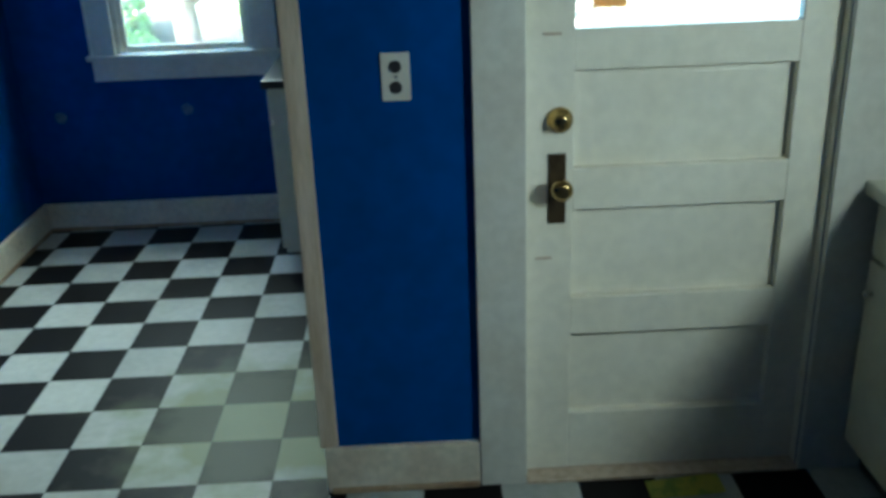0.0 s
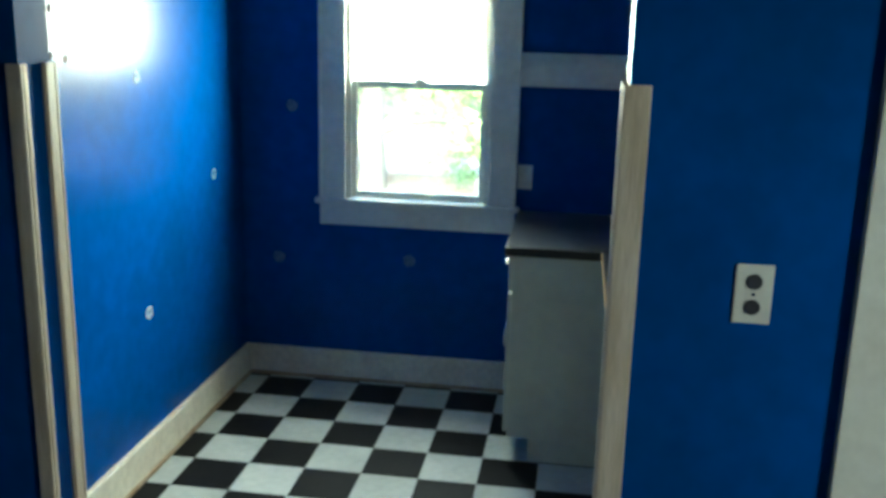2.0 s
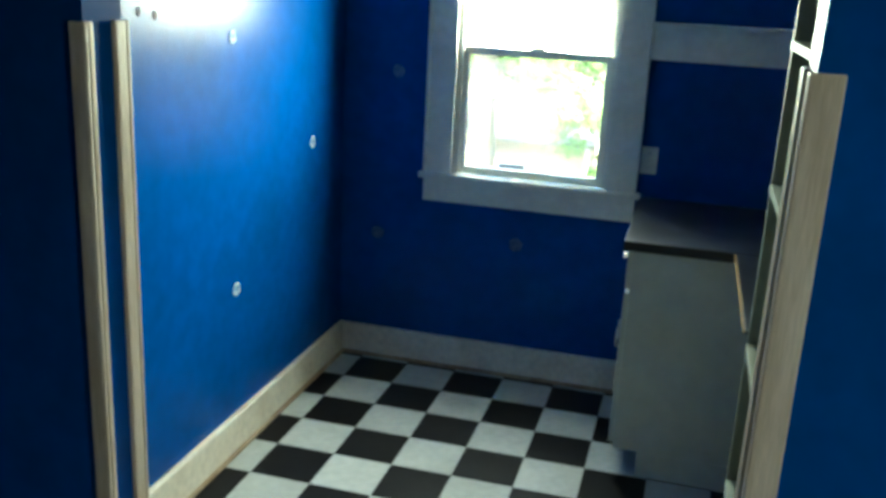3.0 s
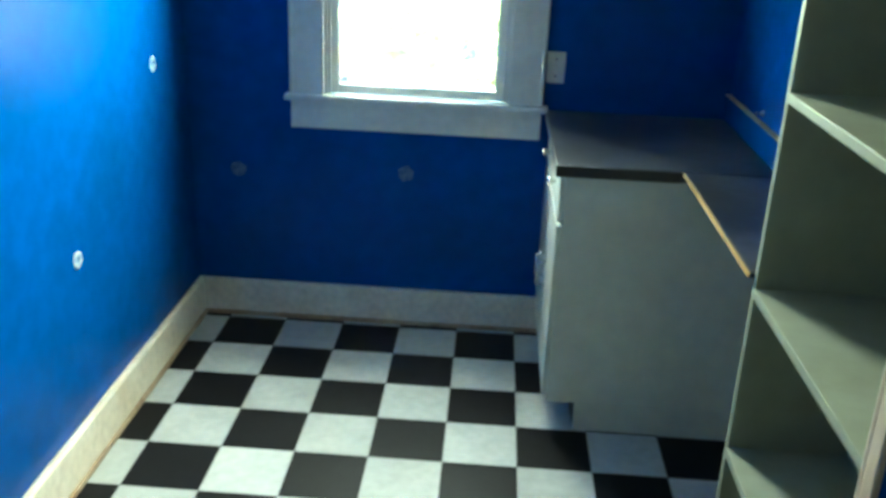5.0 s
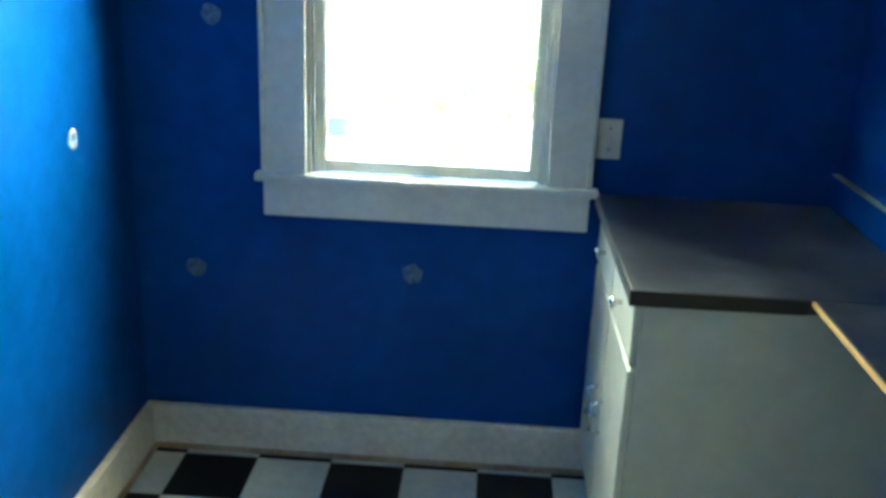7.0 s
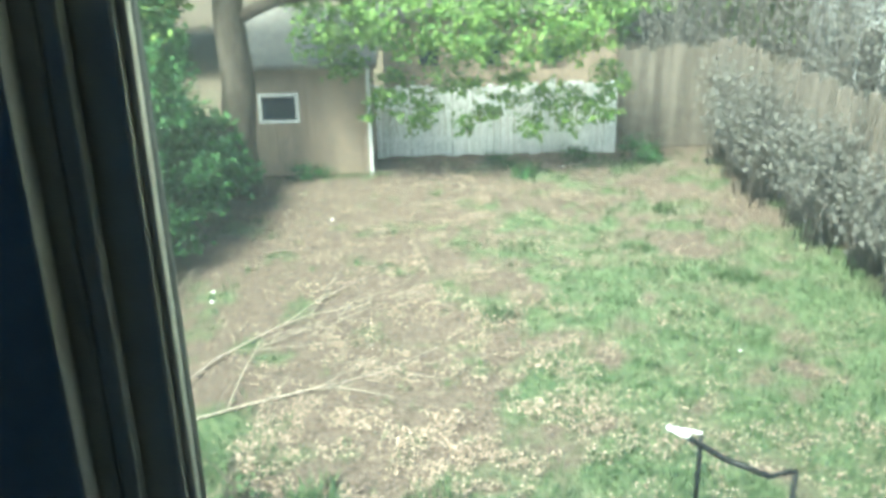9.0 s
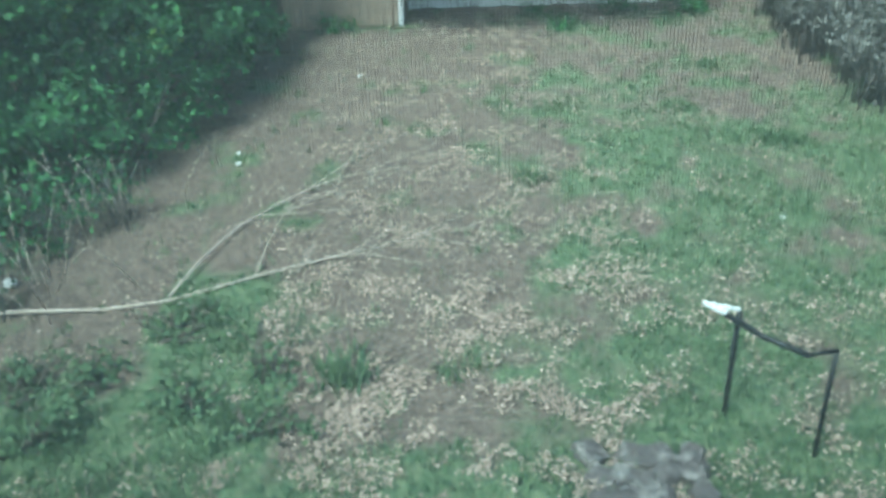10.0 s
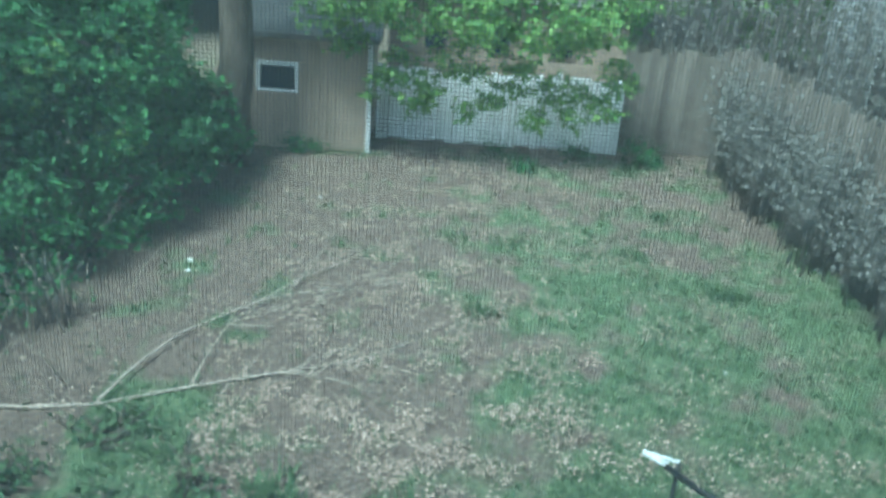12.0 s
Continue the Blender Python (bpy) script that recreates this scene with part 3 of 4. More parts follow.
def wall_plate(name, x0, x1, z0, z1, y, label, sockets):
    w = thing(name, (x0 + x1) / 2, y, (z0 + z1) / 2, label, "outlet" if sockets else "switch")
    addbox(w, "plate", (x0, x1, y - 0.006, y, z0, z1), PLATE, bevel=0.003)
    xm, zm = (x0 + x1) / 2, (z0 + z1) / 2
    if sockets:
        for dz in (-0.026, 0.026):
            bm = bmesh.new()
            lathe(bm, ((0, 0.0155), (0.003, 0.0155), (0.004, 0.014)), (xm, y - 0.006, zm + dz), (0, -1, 0))
            add(w, "receptacle", bm, SOCKET, "dark brown receptacle")
        add(w, "screw", lathe(bmesh.new(), ((0, 0.004), (0.002, 0.003)), (xm, y - 0.006, zm), (0, -1, 0), 8), STEEL)
    else:
        add(w, "toggle", box(bmesh.new(), xm - 0.005, xm + 0.005, y - 0.02, y - 0.006, zm - 0.01, zm + 0.012, 0.002), PLATE)
        for dz in (-0.03, 0.03):
            add(w, "screw", lathe(bmesh.new(), ((0, 0.004), (0.002, 0.003)), (xm, y - 0.006, zm + dz), (0, -1, 0), 8), STEEL)


wall_plate("wall_outlet", 1.775, 1.848, 1.16, 1.281, YK, "ivory double outlet plate with dark receptacles", True)
wall_plate("wall_switch", 1.19, 1.256, 0.998, 1.11, YF, "ivory switch plate beside the window", False)


def plaster_spot(p, axis, r, mat, label):
    bm = bmesh.new()
    lathe(bm, ((0, r), (0.002, r * 0.95), (0.003, r * 0.7), (0.0018, r * 0.45), (0.003, r * 0.2)), (0, 0, 0), axis, 14)
    for v in bm.verts:
        v.co *= 1 + 0.22 * noise.noise(v.co * 90 + Vector(p) * 7)
    o = part("plaster_spot", bm, mat)
    o.location = p
    tagged(o, label, "plaster spot", group="plaster spots on the walls")
    hole = lathe(bmesh.new(), ((0.0025, r * 0.38), (0.0034, r * 0.36), (0.0036, r * 0.2)), (0, 0.15 * r, 0.2 * r) if axis[0] else (0.15 * r, 0, 0.2 * r), axis, 10)
    part("sunken_screw", hole, SPACKLE_BLUE, o)


for y, z, r in ((-0.754, 0.623, 0.028), (-0.077, 1.057, 0.026), (-1.387, 1.123, 0.028), (-0.76, 1.51, 0.024)):
    plaster_spot((XL, y, z), (1, 0, 0), r, SPACKLE, "round white plaster patch on blue wall")
for x, z, r in ((0.045, 0.605, 0.03), (0.69, 0.622, 0.03), (0.12, 1.34, 0.028)):
    plaster_spot((x, YF, z), (0, -1, 0), r, SPACKLE_BLUE, "faint round plaster patch on blue wall")
for y, z in ((-1.3, 1.6), (-1.29, 1.74), (-1.22, 1.59)):
    dent = lathe(bmesh.new(), ((0, 0.013), (0.001, 0.012), (0.0015, 0.006)), (XL, y, z), (1, 0, 0), 12)
    tagged(part("wall_dent", dent, DARKHOLE), "small dark nail hole in blue wall", "nail hole", group="nail holes in the wall")
hook = lathe(bmesh.new(), ((0, 0.011), (0.004, 0.011), (0.006, 0.005), (0.02, 0.004), (0.022, 0.007), (0.028, 0.005)), (XR, -0.15, 1.015), (-1, 0, 0), 12)
tagged(part("wall_hook", hook, STEEL), "small metal hook screwed into blue wall", "hook")

# ---- kitchen side: base cabinet and paper by the door ----
kc = thing("kitchen_cabinet", 3.3, -3.0, 0, "white painted kitchen base cabinet with drawers", "cabinet")
addbox(kc, "body", (3.075, KX1 - 0.002, -4.4, YK - 0.028, 0.1, 0.86), CABINET)
addbox(kc, "toe_kick", (3.13, KX1 - 0.002, -4.4, YK - 0.028, 0, 0.099), EDGE_DARK)
for y0, y1 in ((-2.7, -2.16), (-3.26, -2.72), (-3.82, -3.28)):
    d = addbox(kc, "drawer", (3.057, 3.074, y0, y1, 0.7, 0.84), CABINET, bevel=0.004)
    ym = (y0 + y1) / 2
    bm = bmesh.new()
    rod(bm, (3.057, ym - 0.04, 0.77), (3.03, ym - 0.035, 0.765), 0.005)
    rod(bm, (3.057, ym + 0.04, 0.77), (3.03, ym + 0.035, 0.765), 0.005)
    rod(bm, (3.03, ym - 0.04, 0.765), (3.03, ym + 0.04, 0.765), 0.006)
    sub(d, "handle", bm, STEEL, "chrome pull handle")
    d = addbox(kc, "door", (3.057, 3.074, y0, y1, 0.12, 0.685), CABINET, bevel=0.004)
    sub(d, "knob", lathe(bmesh.new(), ((0, 0.006), (0.012, 0.006), (0.018, 0.014), (0.026, 0.014), (0.03, 0.007)), (3.057, y1 - 0.04, 0.6), (-1, 0, 0), 14), STEEL, "chrome knob")
kt = part("kitchen_countertop", box(bmesh.new(), 3.03, KX1 - 0.002, -4.42, YK - 0.002, 0.861, 0.9, 0.006), CABINET)
tagged(kt, "white kitchen countertop along the wall", "countertop")
bm = bmesh.new()
vs = [bm.verts.new((2.48 + 0.22 * u, -2.25 + 0.09 * v + 0.02 * u, 0.0025 + 0.004 * noise.noise(Vector((u * 2, v * 2, 0))) + 0.003)) for u in (0, 0.25, 0.5, 0.75, 1) for v in (0, 0.5, 1)]
for a in range(4):
    for b in range(2):
        bm.faces.new([vs[a * 3 + b], vs[a * 3 + b + 1], vs[a * 3 + b + 4], vs[a * 3 + b + 3]])
bmesh.ops.solidify(bm, geom=list(bm.faces), thickness=0.001)
tagged(part("paper_leaflet", bm, PAPER), "crumpled yellow green leaflet on the floor", "leaflet")


# ---- the yard ----
rng = np.random.default_rng(7)


def fbm(x, y, s, o=0.0):
    return noise.fractal(Vector((x * s + o, y * s - o, o)), 1.0, 2.0, 4)


def green(x, y):
    """How grassy the yard is: lawn on the side of the railing, weeds below the window, bare leafy soil between."""
    g = 0.66 * max(0.0, min(1.0, (x - 0.3) / 1.8)) * max(0.35, min(1.0, (17 - y) / 7))
    g += 0.85 * max(0.0, min(1.0, (-0.7 - x) / 1.0)) * max(0.0, min(1.0, ((9.0 if x > -2.5 else 7.4) - y) / 1.5))
    g += 0.5 * max(0.0, min(1.0, (6.0 - y) / 1.0))
    return g + 0.6 * fbm(x, y, 1.0, 3.0) + 0.45 * fbm(x, y, 2.7, 8.0)


def ground_z(x, y):
    return G + 0.05 * fbm(x, y, 0.35) + 0.02 * fbm(x, y, 1.7)


m = bpy.data.materials.new("yard_ground")
m.use_nodes = True
n, l = m.node_tree.nodes, m.node_tree.links
b = n["Principled BSDF"]
b.inputs["Roughness"].default_value = 0.95
b.inputs["Specular IOR Level"].default_value = 0.15
geo = n.new("ShaderNodeNewGeometry")


def noise_ramp(scale, lo, hi, detail=8):
    t = n.new("ShaderNodeTexNoise")
    t.inputs["Scale"].default_value, t.inputs["Detail"].default_value = scale, detail
    l.new(geo.outputs["Position"], t.inputs["Vector"])
    r = n.new("ShaderNodeMapRange")
    r.inputs[1].default_value, r.inputs[2].default_value = lo, hi
    l.new(t.outputs[0], r.inputs[0])
    return r.outputs[0], t.outputs[0]


def blend(fac, a, c):
    x = n.new("ShaderNodeMix")
    x.data_type = "RGBA"
    l.new(fac, x.inputs[0])
    for s, v in ((6, a), (7, c)):
        if isinstance(v, tuple):
            x.inputs[s].default_value = (*v, 1)
        else:
            l.new(v, x.inputs[s])
    return x.outputs[2]


att = n.new("ShaderNodeAttribute")
att.attribute_name = "grassy"
f1, _ = noise_ramp(9, 0.35, 0.7)
soil = blend(f1, (0.08, 0.062, 0.053), (0.16, 0.12, 0.1))
f2, h2 = noise_ramp(28, 0.5, 0.66)
soil = blend(f2, soil, (0.27, 0.215, 0.178))
f3, _ = noise_ramp(14, 0.35, 0.65)
turf = blend(f3, (0.07, 0.115, 0.06), (0.17, 0.2, 0.115))
f4, h4 = noise_ramp(5, 0.3, 0.7)
a = n.new("ShaderNodeMath")
a.operation = "MULTIPLY_ADD"
a.inputs[1].default_value = 0.5
l.new(h4, a.inputs[0])
l.new(att.outputs["Fac"], a.inputs[2])
r = n.new("ShaderNodeMapRange")
r.inputs[1].default_value, r.inputs[2].default_value = 0.45, 0.85
l.new(a.outputs[0], r.inputs[0])
l.new(blend(r.outputs[0], soil, turf), b.inputs["Base Color"])
u = n.new("ShaderNodeBump")
u.inputs["Strength"].default_value, u.inputs["Distance"].default_value = 0.7, 0.03
l.new(h2, u.inputs["Height"])
l.new(u.outputs[0], b.inputs["Normal"])
YARD = m

axis_x = np.unique(np.concatenate([np.linspace(-8, 8, 81), np.sinh(np.linspace(-5.5, 5.5, 41)) * 8]))
axis_y = np.unique(np.concatenate([np.linspace(0.6, 20, 98), 10 + np.sinh(np.linspace(-5.5, 5.5, 41)) * 8]))
verts, values = [], []
for yy in axis_y:
    for xx in axis_x:
        near = abs(xx) < 10 and -2 < yy < 24
        verts.append((xx, yy, ground_z(xx, yy) if near else G))
        values.append(green(xx, yy) if near else 0.25)
w = len(axis_x)
faces = [(j * w + i, j * w + i + 1, (j + 1) * w + i + 1, (j + 1) * w + i) for j in range(len(axis_y) - 1) for i in range(w - 1)]
me = bpy.data.meshes.new("ground")
me.from_pydata(verts, [], faces)
me.polygons.foreach_set("use_smooth", [True] * len(faces))
at = me.attributes.new("grassy", "FLOAT", "POINT")
at.data.foreach_set("value", values)
me.materials.append(YARD)
tagged(new("ground", me), "patchy back yard of leafy soil, dry litter and weeds", "ground", kind="structure")


def quads(name, centres, normals, sizes, mat, parent=None, slim=0.6, fold=0.25):
    """Many small leaf blades in one mesh: each a folded diamond."""
    k = len(centres)
    c, nn = np.asarray(centres), np.asarray(normals)
    nn = nn / np.linalg.norm(nn, axis=1)[:, None]
    a = rng.normal(size=(k, 3))
    a -= (a * nn).sum(1)[:, None] * nn
    a /= np.linalg.norm(a, axis=1)[:, None]
    bb = np.cross(nn, a)
    s = np.asarray(sizes)[:, None]
    v = np.stack([c - a * s * 0.5, c + bb * s * slim * 0.5 + nn * s * fold * 0.3, c + a * s * 0.5, c - bb * s * slim * 0.5 + nn * s * fold * 0.3], 1).reshape(-1, 3)
    q = np.arange(k * 4).reshape(k, 4)
    f = np.concatenate([q[:, [0, 1, 2]], q[:, [0, 2, 3]]])
    me = bpy.data.meshes.new(name)
    me.from_pydata(v.tolist(), [], f.tolist())
    me.materials.append(mat)
    o = new(name, me)
    o.parent = parent
    return o


def crown(blobs, per, size):
    """Leaf places in clumps on the outer part of the blobs."""
    cs, ns = [], []
    for x, y, z, rad in blobs:
        z += G + 3.5
        clumps = max(8, int(per * rad * rad / 14))
        for _ in range(clumps):
            d = rng.normal(size=3)
            d /= np.linalg.norm(d)
            lump = 0.82 + 0.5 * noise.noise(Vector(d) * 2.3 + Vector((x, y, z)) * 3.1)
            p = np.array((x, y, z)) + d * rad * lump * rng.uniform(0.72, 1.05) * np.array((1, 1, 0.85))
            k = 14
            off = rng.normal(size=(k, 3)) * (0.07 + rad * 0.06)
            off[:, 2] *= 0.5
            cs.append(p + off)
            nrm = d * 0.6 + rng.normal(size=(k, 3)) * 0.5 + np.array((0, 0, 0.6))
            ns.append(nrm)
    cs, ns = np.concatenate(cs), np.concatenate(ns)
    keep = cs[:, 2] > G + 0.05
    cs, ns = cs[keep], ns[keep]
    return cs, ns, size * rng.uniform(0.6, 1.3, len(cs))


def limb(bm, pts, r0, r1, sides=9):
    """A tapering tube through pts, with rings shared from piece to piece."""
    pts = [Vector(p) for p in pts]
    k = len(pts) - 1
    rings = []
    for i, p in enumerate(pts):
        d = (pts[min(i + 1, k)] - pts[max(i - 1, 0)]).normalized()
        u = d.cross(Vector((0.3, 0.9, 0.2)) if abs(d.z) > 0.6 else Vector((0, 0, 1))).normalized()
        v = d.cross(u)
        r = r0 + (r1 - r0) * i / k
        rings.append([bm.verts.new(p + (u * math.cos(a * math.tau / sides) + v * math.sin(a * math.tau / sides)) * r) for a in range(sides)])
    for a, b in zip(rings, rings[1:]):
        for q in range(sides):
            bm.faces.new((a[q], a[(q + 1) % sides], b[(q + 1) % sides], b[q])).smooth = True
    bm.faces.new(rings[0][::-1])
    bm.faces.new(rings[-1])
    return bm


def tree(name, x, y, trunk_r, top, limbs, blobs, per, size, leaf, label, category="tree"):
    t = thing(name, x, y, G, label, category)
    bm = bmesh.new()
    pts = [(x + 0.12 * fbm(k, x, 0.7), y + 0.12 * fbm(k, y, 0.7, 5), G - 0.1 + (top - G) * k / 6) for k in range(7)]
    limb(bm, pts, trunk_r, trunk_r * 0.55, 14)
    tr = add(t, "trunk", bm, BARK)
    for start, end in limbs:
        bm = bmesh.new()
        s, e = Vector(pts[start]), Vector(end)
        mid = [s.lerp(e, k / 5) + Vector((0.1 * fbm(k, x, 1.1), 0.1 * fbm(k, y, 1.3), 0.25 * math.sin(k / 5 * math.pi))) for k in range(6)]
        limb(bm, mid, trunk_r * 0.4, 0.02, 8)
        sub(tr, "limb", bm, BARK)
    cs, ns, ss = crown(blobs, per, size)
    o = quads("crown", cs, ns, ss, leaf)
    under(t, o)
    return t


def shrub(name, x, y, blobs, per, size, leaf, label):
    t = thing(name, x, y, ground_z(x, y), label, "shrub")
    bm = bmesh.new()
    for bx, by, bz, br in blobs:
        for _ in range(3):
            rod(bm, (x + rng.normal() * 0.1, y + rng.normal() * 0.1, G - 0.05), (bx + rng.normal() * br * 0.4, by + rng.normal() * br * 0.4, bz + br * 0.4), 0.02, 0.006, 6)
    add(t, "stem", bm, BARK)
    cs, ns, ss = crown(blobs, per, size)
    under(t, quads("foliage", cs, ns, ss, leaf))
    return t


# shed
shed = thing("shed", -1.9, 17.5, G, "tan board shed with one dark window", "shed")
sx0, sx1, sy0, sy1, st = -3.15, -0.74, 16.4, 18.6, G + 2.02
addbox(shed, "wall", (sx0 + 0.03, sx1 - 0.03, sy0 + 0.03, sy1, G - 0.1, st), SHEDWALL, bevel=0)
nb = 17
for k in range(nb):
    bx = sx0 + (sx1 - sx0) * k / nb
    bw = (sx1 - sx0) / nb
    zs = [(G + 0.02, st)]
    if bx + bw > -2.72 and bx < -2.02:
        zs = [(G + 0.02, G + 1.04), (G + 1.56, st)]
    for z0, z1 in zs:
        addbox(shed, "board", (bx + 0.006, bx + bw - 0.006, sy0, sy0 + 0.028, z0, z1), SHEDWALL, bevel=0.003)
wn = addbox(shed, "window", (-2.74, -2.0, sy0 - 0.02, sy0 + 0.01, G + 1.5, G + 1.57), WHITEFENCE)
for q in ((-2.74, -2.0, sy0 - 0.02, sy0 + 0.01, G + 1.02, G + 1.07), (-2.74, -2.68, sy0 - 0.02, sy0 + 0.01, G + 1.07, G + 1.5), (-2.06, -2.0, sy0 - 0.02, sy0 + 0.01, G + 1.07, G + 1.5)):
    sub(wn, "frame", box(bmesh.new(), *q), WHITEFENCE)
sub(wn, "pane", box(bmesh.new(), -2.69, -2.05, sy0 + 0.006, sy0 + 0.012, G + 1.06, G + 1.51), DARKPANE)
addbox(shed, "corner_board", (sx1 - 0.02, sx1 + 0.05, sy0 - 0.025, sy0 + 0.06, G, st), WHITEFENCE)
bm = bmesh.new()
vs = [bm.verts.new(c) for c in ((sx0 - 0.2, sy0 - 0.2, st), (sx1 + 0.2, sy0 - 0.2, st), (sx1 + 0.2, sy1 + 0.2, st + 0.7), (sx0 - 0.2, sy1 + 0.2, st + 0.7))]
tops = [bm.verts.new(v.co + Vector((0, 0, 0.08))) for v in vs]
bm.faces.new(vs[::-1]); bm.faces.new(tops)
for k in range(4):
    bm.faces.new((vs[k], vs[(k + 1) % 4], tops[(k + 1) % 4], tops[k]))
add(shed, "roof", bm, SHEDROOF)

# white board fence beside the shed
wf = thing("white_fence", 1.6, 17.5, G, "white painted board fence half hidden by leaves", "fence")
for px in (-0.62, 0.9, 2.4, 3.95):
    addbox(wf, "post", (px - 0.06, px + 0.06, 17.47, 17.58, G, G + 1.42), WHITEFENCE)
for z in (G + 0.3, G + 1.0):
    addbox(wf, "rail", (-0.6, 3.95, 17.5, 17.54, z, z + 0.09), WHITEFENCE)
px = -0.68
while px < 3.9:
    hgt = 1.42 + 0.04 * rng.normal()
    addbox(wf, "picket", (px, px + 0.122, 17.455, 17.478, G + rng.uniform(0.01, 0.05), G + hgt), WHITEFENCE, bevel=0.004)
    px += 0.135

# tan garage behind the fence
gar = thing("garage", 1.8, 21, G, "tan garage with dark windows behind the fence", "garage")
addbox(gar, "wall", (-0.6, 4.3, 19.2, 24, G - 0.1, G + 2.6), SHEDWALL, bevel=0)
for px in (0.1, 1.4, 2.7):
    wn = addbox(gar, "window", (px, px + 0.5, 19.16, 19.21, G + 1.45, G + 2.05), SHEDWALL)
    sub(wn, "pane", box(bmesh.new(), px + 0.05, px + 0.45, 19.15, 19.17, G + 1.5, G + 2.0), DARKPANE)
bm = bmesh.new()
ridge = G + 3.9
vs = [bm.verts.new(c) for c in ((-0.9, 18.9, G + 2.55), (4.6, 18.9, G + 2.55), (4.6, 21.6, ridge), (-0.9, 21.6, ridge), (4.6, 24.3, G + 2.55), (-0.9, 24.3, G + 2.55))]
bm.faces.new((vs[0], vs[1], vs[2], vs[3])); bm.faces.new((vs[3], vs[2], vs[4], vs[5]))
bmesh.ops.solidify(bm, geom=list(bm.faces), thickness=0.1)
add(gar, "roof", bm, SHEDROOF)

# weathered board fence round the corner and along the side
bf = thing("board_fence", 5.5, 12, G, "weathered brown board fence along the yard side", "fence")
px = 4.05
while px < 5.95:
    addbox(bf, "board", (px, px + 0.144, 17.75, 17.775, G + 0.02, G + 2.0 + 0.05 * rng.normal()), BROWNFENCE, bevel=0.004)
    px += 0.147
py = 17.7
while py > 3.5:
    xx = 6.0 + 0.8 * (17 - py) / 10
    h = G + 2.2 + 0.07 * rng.normal()
    addbox(bf, "board", (xx, xx + 0.025, py - 0.14, py, G + 0.02, h), BROWNFENCE, bevel=0.004)
    py -= 0.147
for py in (17.1, 14.6, 12.1, 9.6, 7.1, 4.6):
    xx = 6.03 + 0.8 * (17 - py) / 10
    addbox(bf, "post", (xx, xx + 0.1, py - 0.05, py + 0.05, G, G + 2.25), BROWNFENCE)

# neighbour's house beyond the fence
nh = thing("neighbour_house", 11, 13, G, "grey clapboard neighbouring house with white windows", "house")
addbox(nh, "wall", (8.2, 15, 9, 19, G - 0.1, G + 6), GREYWALL, bevel=0)
for k in range(30):
    z = G + 0.2 * k
    bm = bmesh.new()
    vs = [bm.verts.new(c) for c in ((8.17, 8.97, z), (8.17, 19.03, z), (8.195, 19.03, z + 0.2), (8.195, 8.97, z + 0.2), (8.2, 8.97, z), (8.2, 19.03, z))]
    bm.faces.new(vs[:4]); bm.faces.new((vs[0], vs[4], vs[5], vs[1]))
    add(nh, "clapboard", bm, GREYWALL)
for py, z in ((12, G + 1.2), (15.5, G + 1.2), (12, G + 3.9), (15.5, G + 3.9)):
    wn = addbox(nh, "window", (8.12, 8.2, py, py + 1.0, z, z + 1.4), WHITEFENCE)
    sub(wn, "pane", box(bmesh.new(), 8.11, 8.13, py + 0.09, py + 0.91, z + 0.09, z + 1.31), DARKPANE)
bm = bmesh.new()
vs = [bm.verts.new(c) for c in ((7.8, 8.7, G + 5.9), (7.8, 19.3, G + 5.9), (11.6, 19.3, G + 8.6), (11.6, 8.7, G + 8.6), (15.4, 19.3, G + 5.9), (15.4, 8.7, G + 5.9))]
bm.faces.new((vs[0], vs[1], vs[2], vs[3])); bm.faces.new((vs[3], vs[2], vs[4], vs[5]))
bmesh.ops.solidify(bm, geom=list(bm.faces), thickness=0.15)
add(nh, "roof", bm, SHEDROOF)

# trees and shrubs
tree("tree", -2.85, 15.3, 0.33, 2.6, [(3, (-0.6, 15.0, -0.3)), (4, (1.6, 15.2, 0.1)), (5, (3.4, 15.6, 0.6)), (5, (-5, 14, 1.2)), (6, (-2, 16.5, 3.2))],
     [(-0.5, 15.7, -2.15, 0.3), (0.1, 15.7, -2.4, 0.26), (1.1, 15.8, -2.45, 0.26), (2.2, 15.9, -2.5, 0.3), (2.9, 16.0, -2.5, 0.26), (3.4, 16.0, -2.3, 0.3), (-1.1, 15.9, -1.35, 0.4), (-0.2, 15.8, -1.75, 0.42), (0.35, 15.8, -2.0, 0.36), (0.9, 16, -1.75, 0.45), (1.5, 16, -2.2, 0.34), (1.9, 16, -1.8, 0.45), (2.5, 16.2, -2.05, 0.4), (3.1, 16.2, -2.2, 0.36), (3.6, 16.3, -1.75, 0.45), (-1.2, 15.4, -0.55, 0.75), (-0.2, 15.3, -0.5, 0.9), (0.9, 15.6, -0.75, 0.95), (1.9, 15.8, -0.8, 1.0), (2.9, 15.9, -0.7, 0.95), (3.6, 16.2, -0.5, 0.6), (-1.6, 15.4, 0.9, 1.2), (-3.6, 15.4, 1.6, 1.6), (-2.4, 16.4, 3.0, 1.5)],
     1500, 0.125, LEAF_B, "broadleaf tree with spreading low branches over the yard")
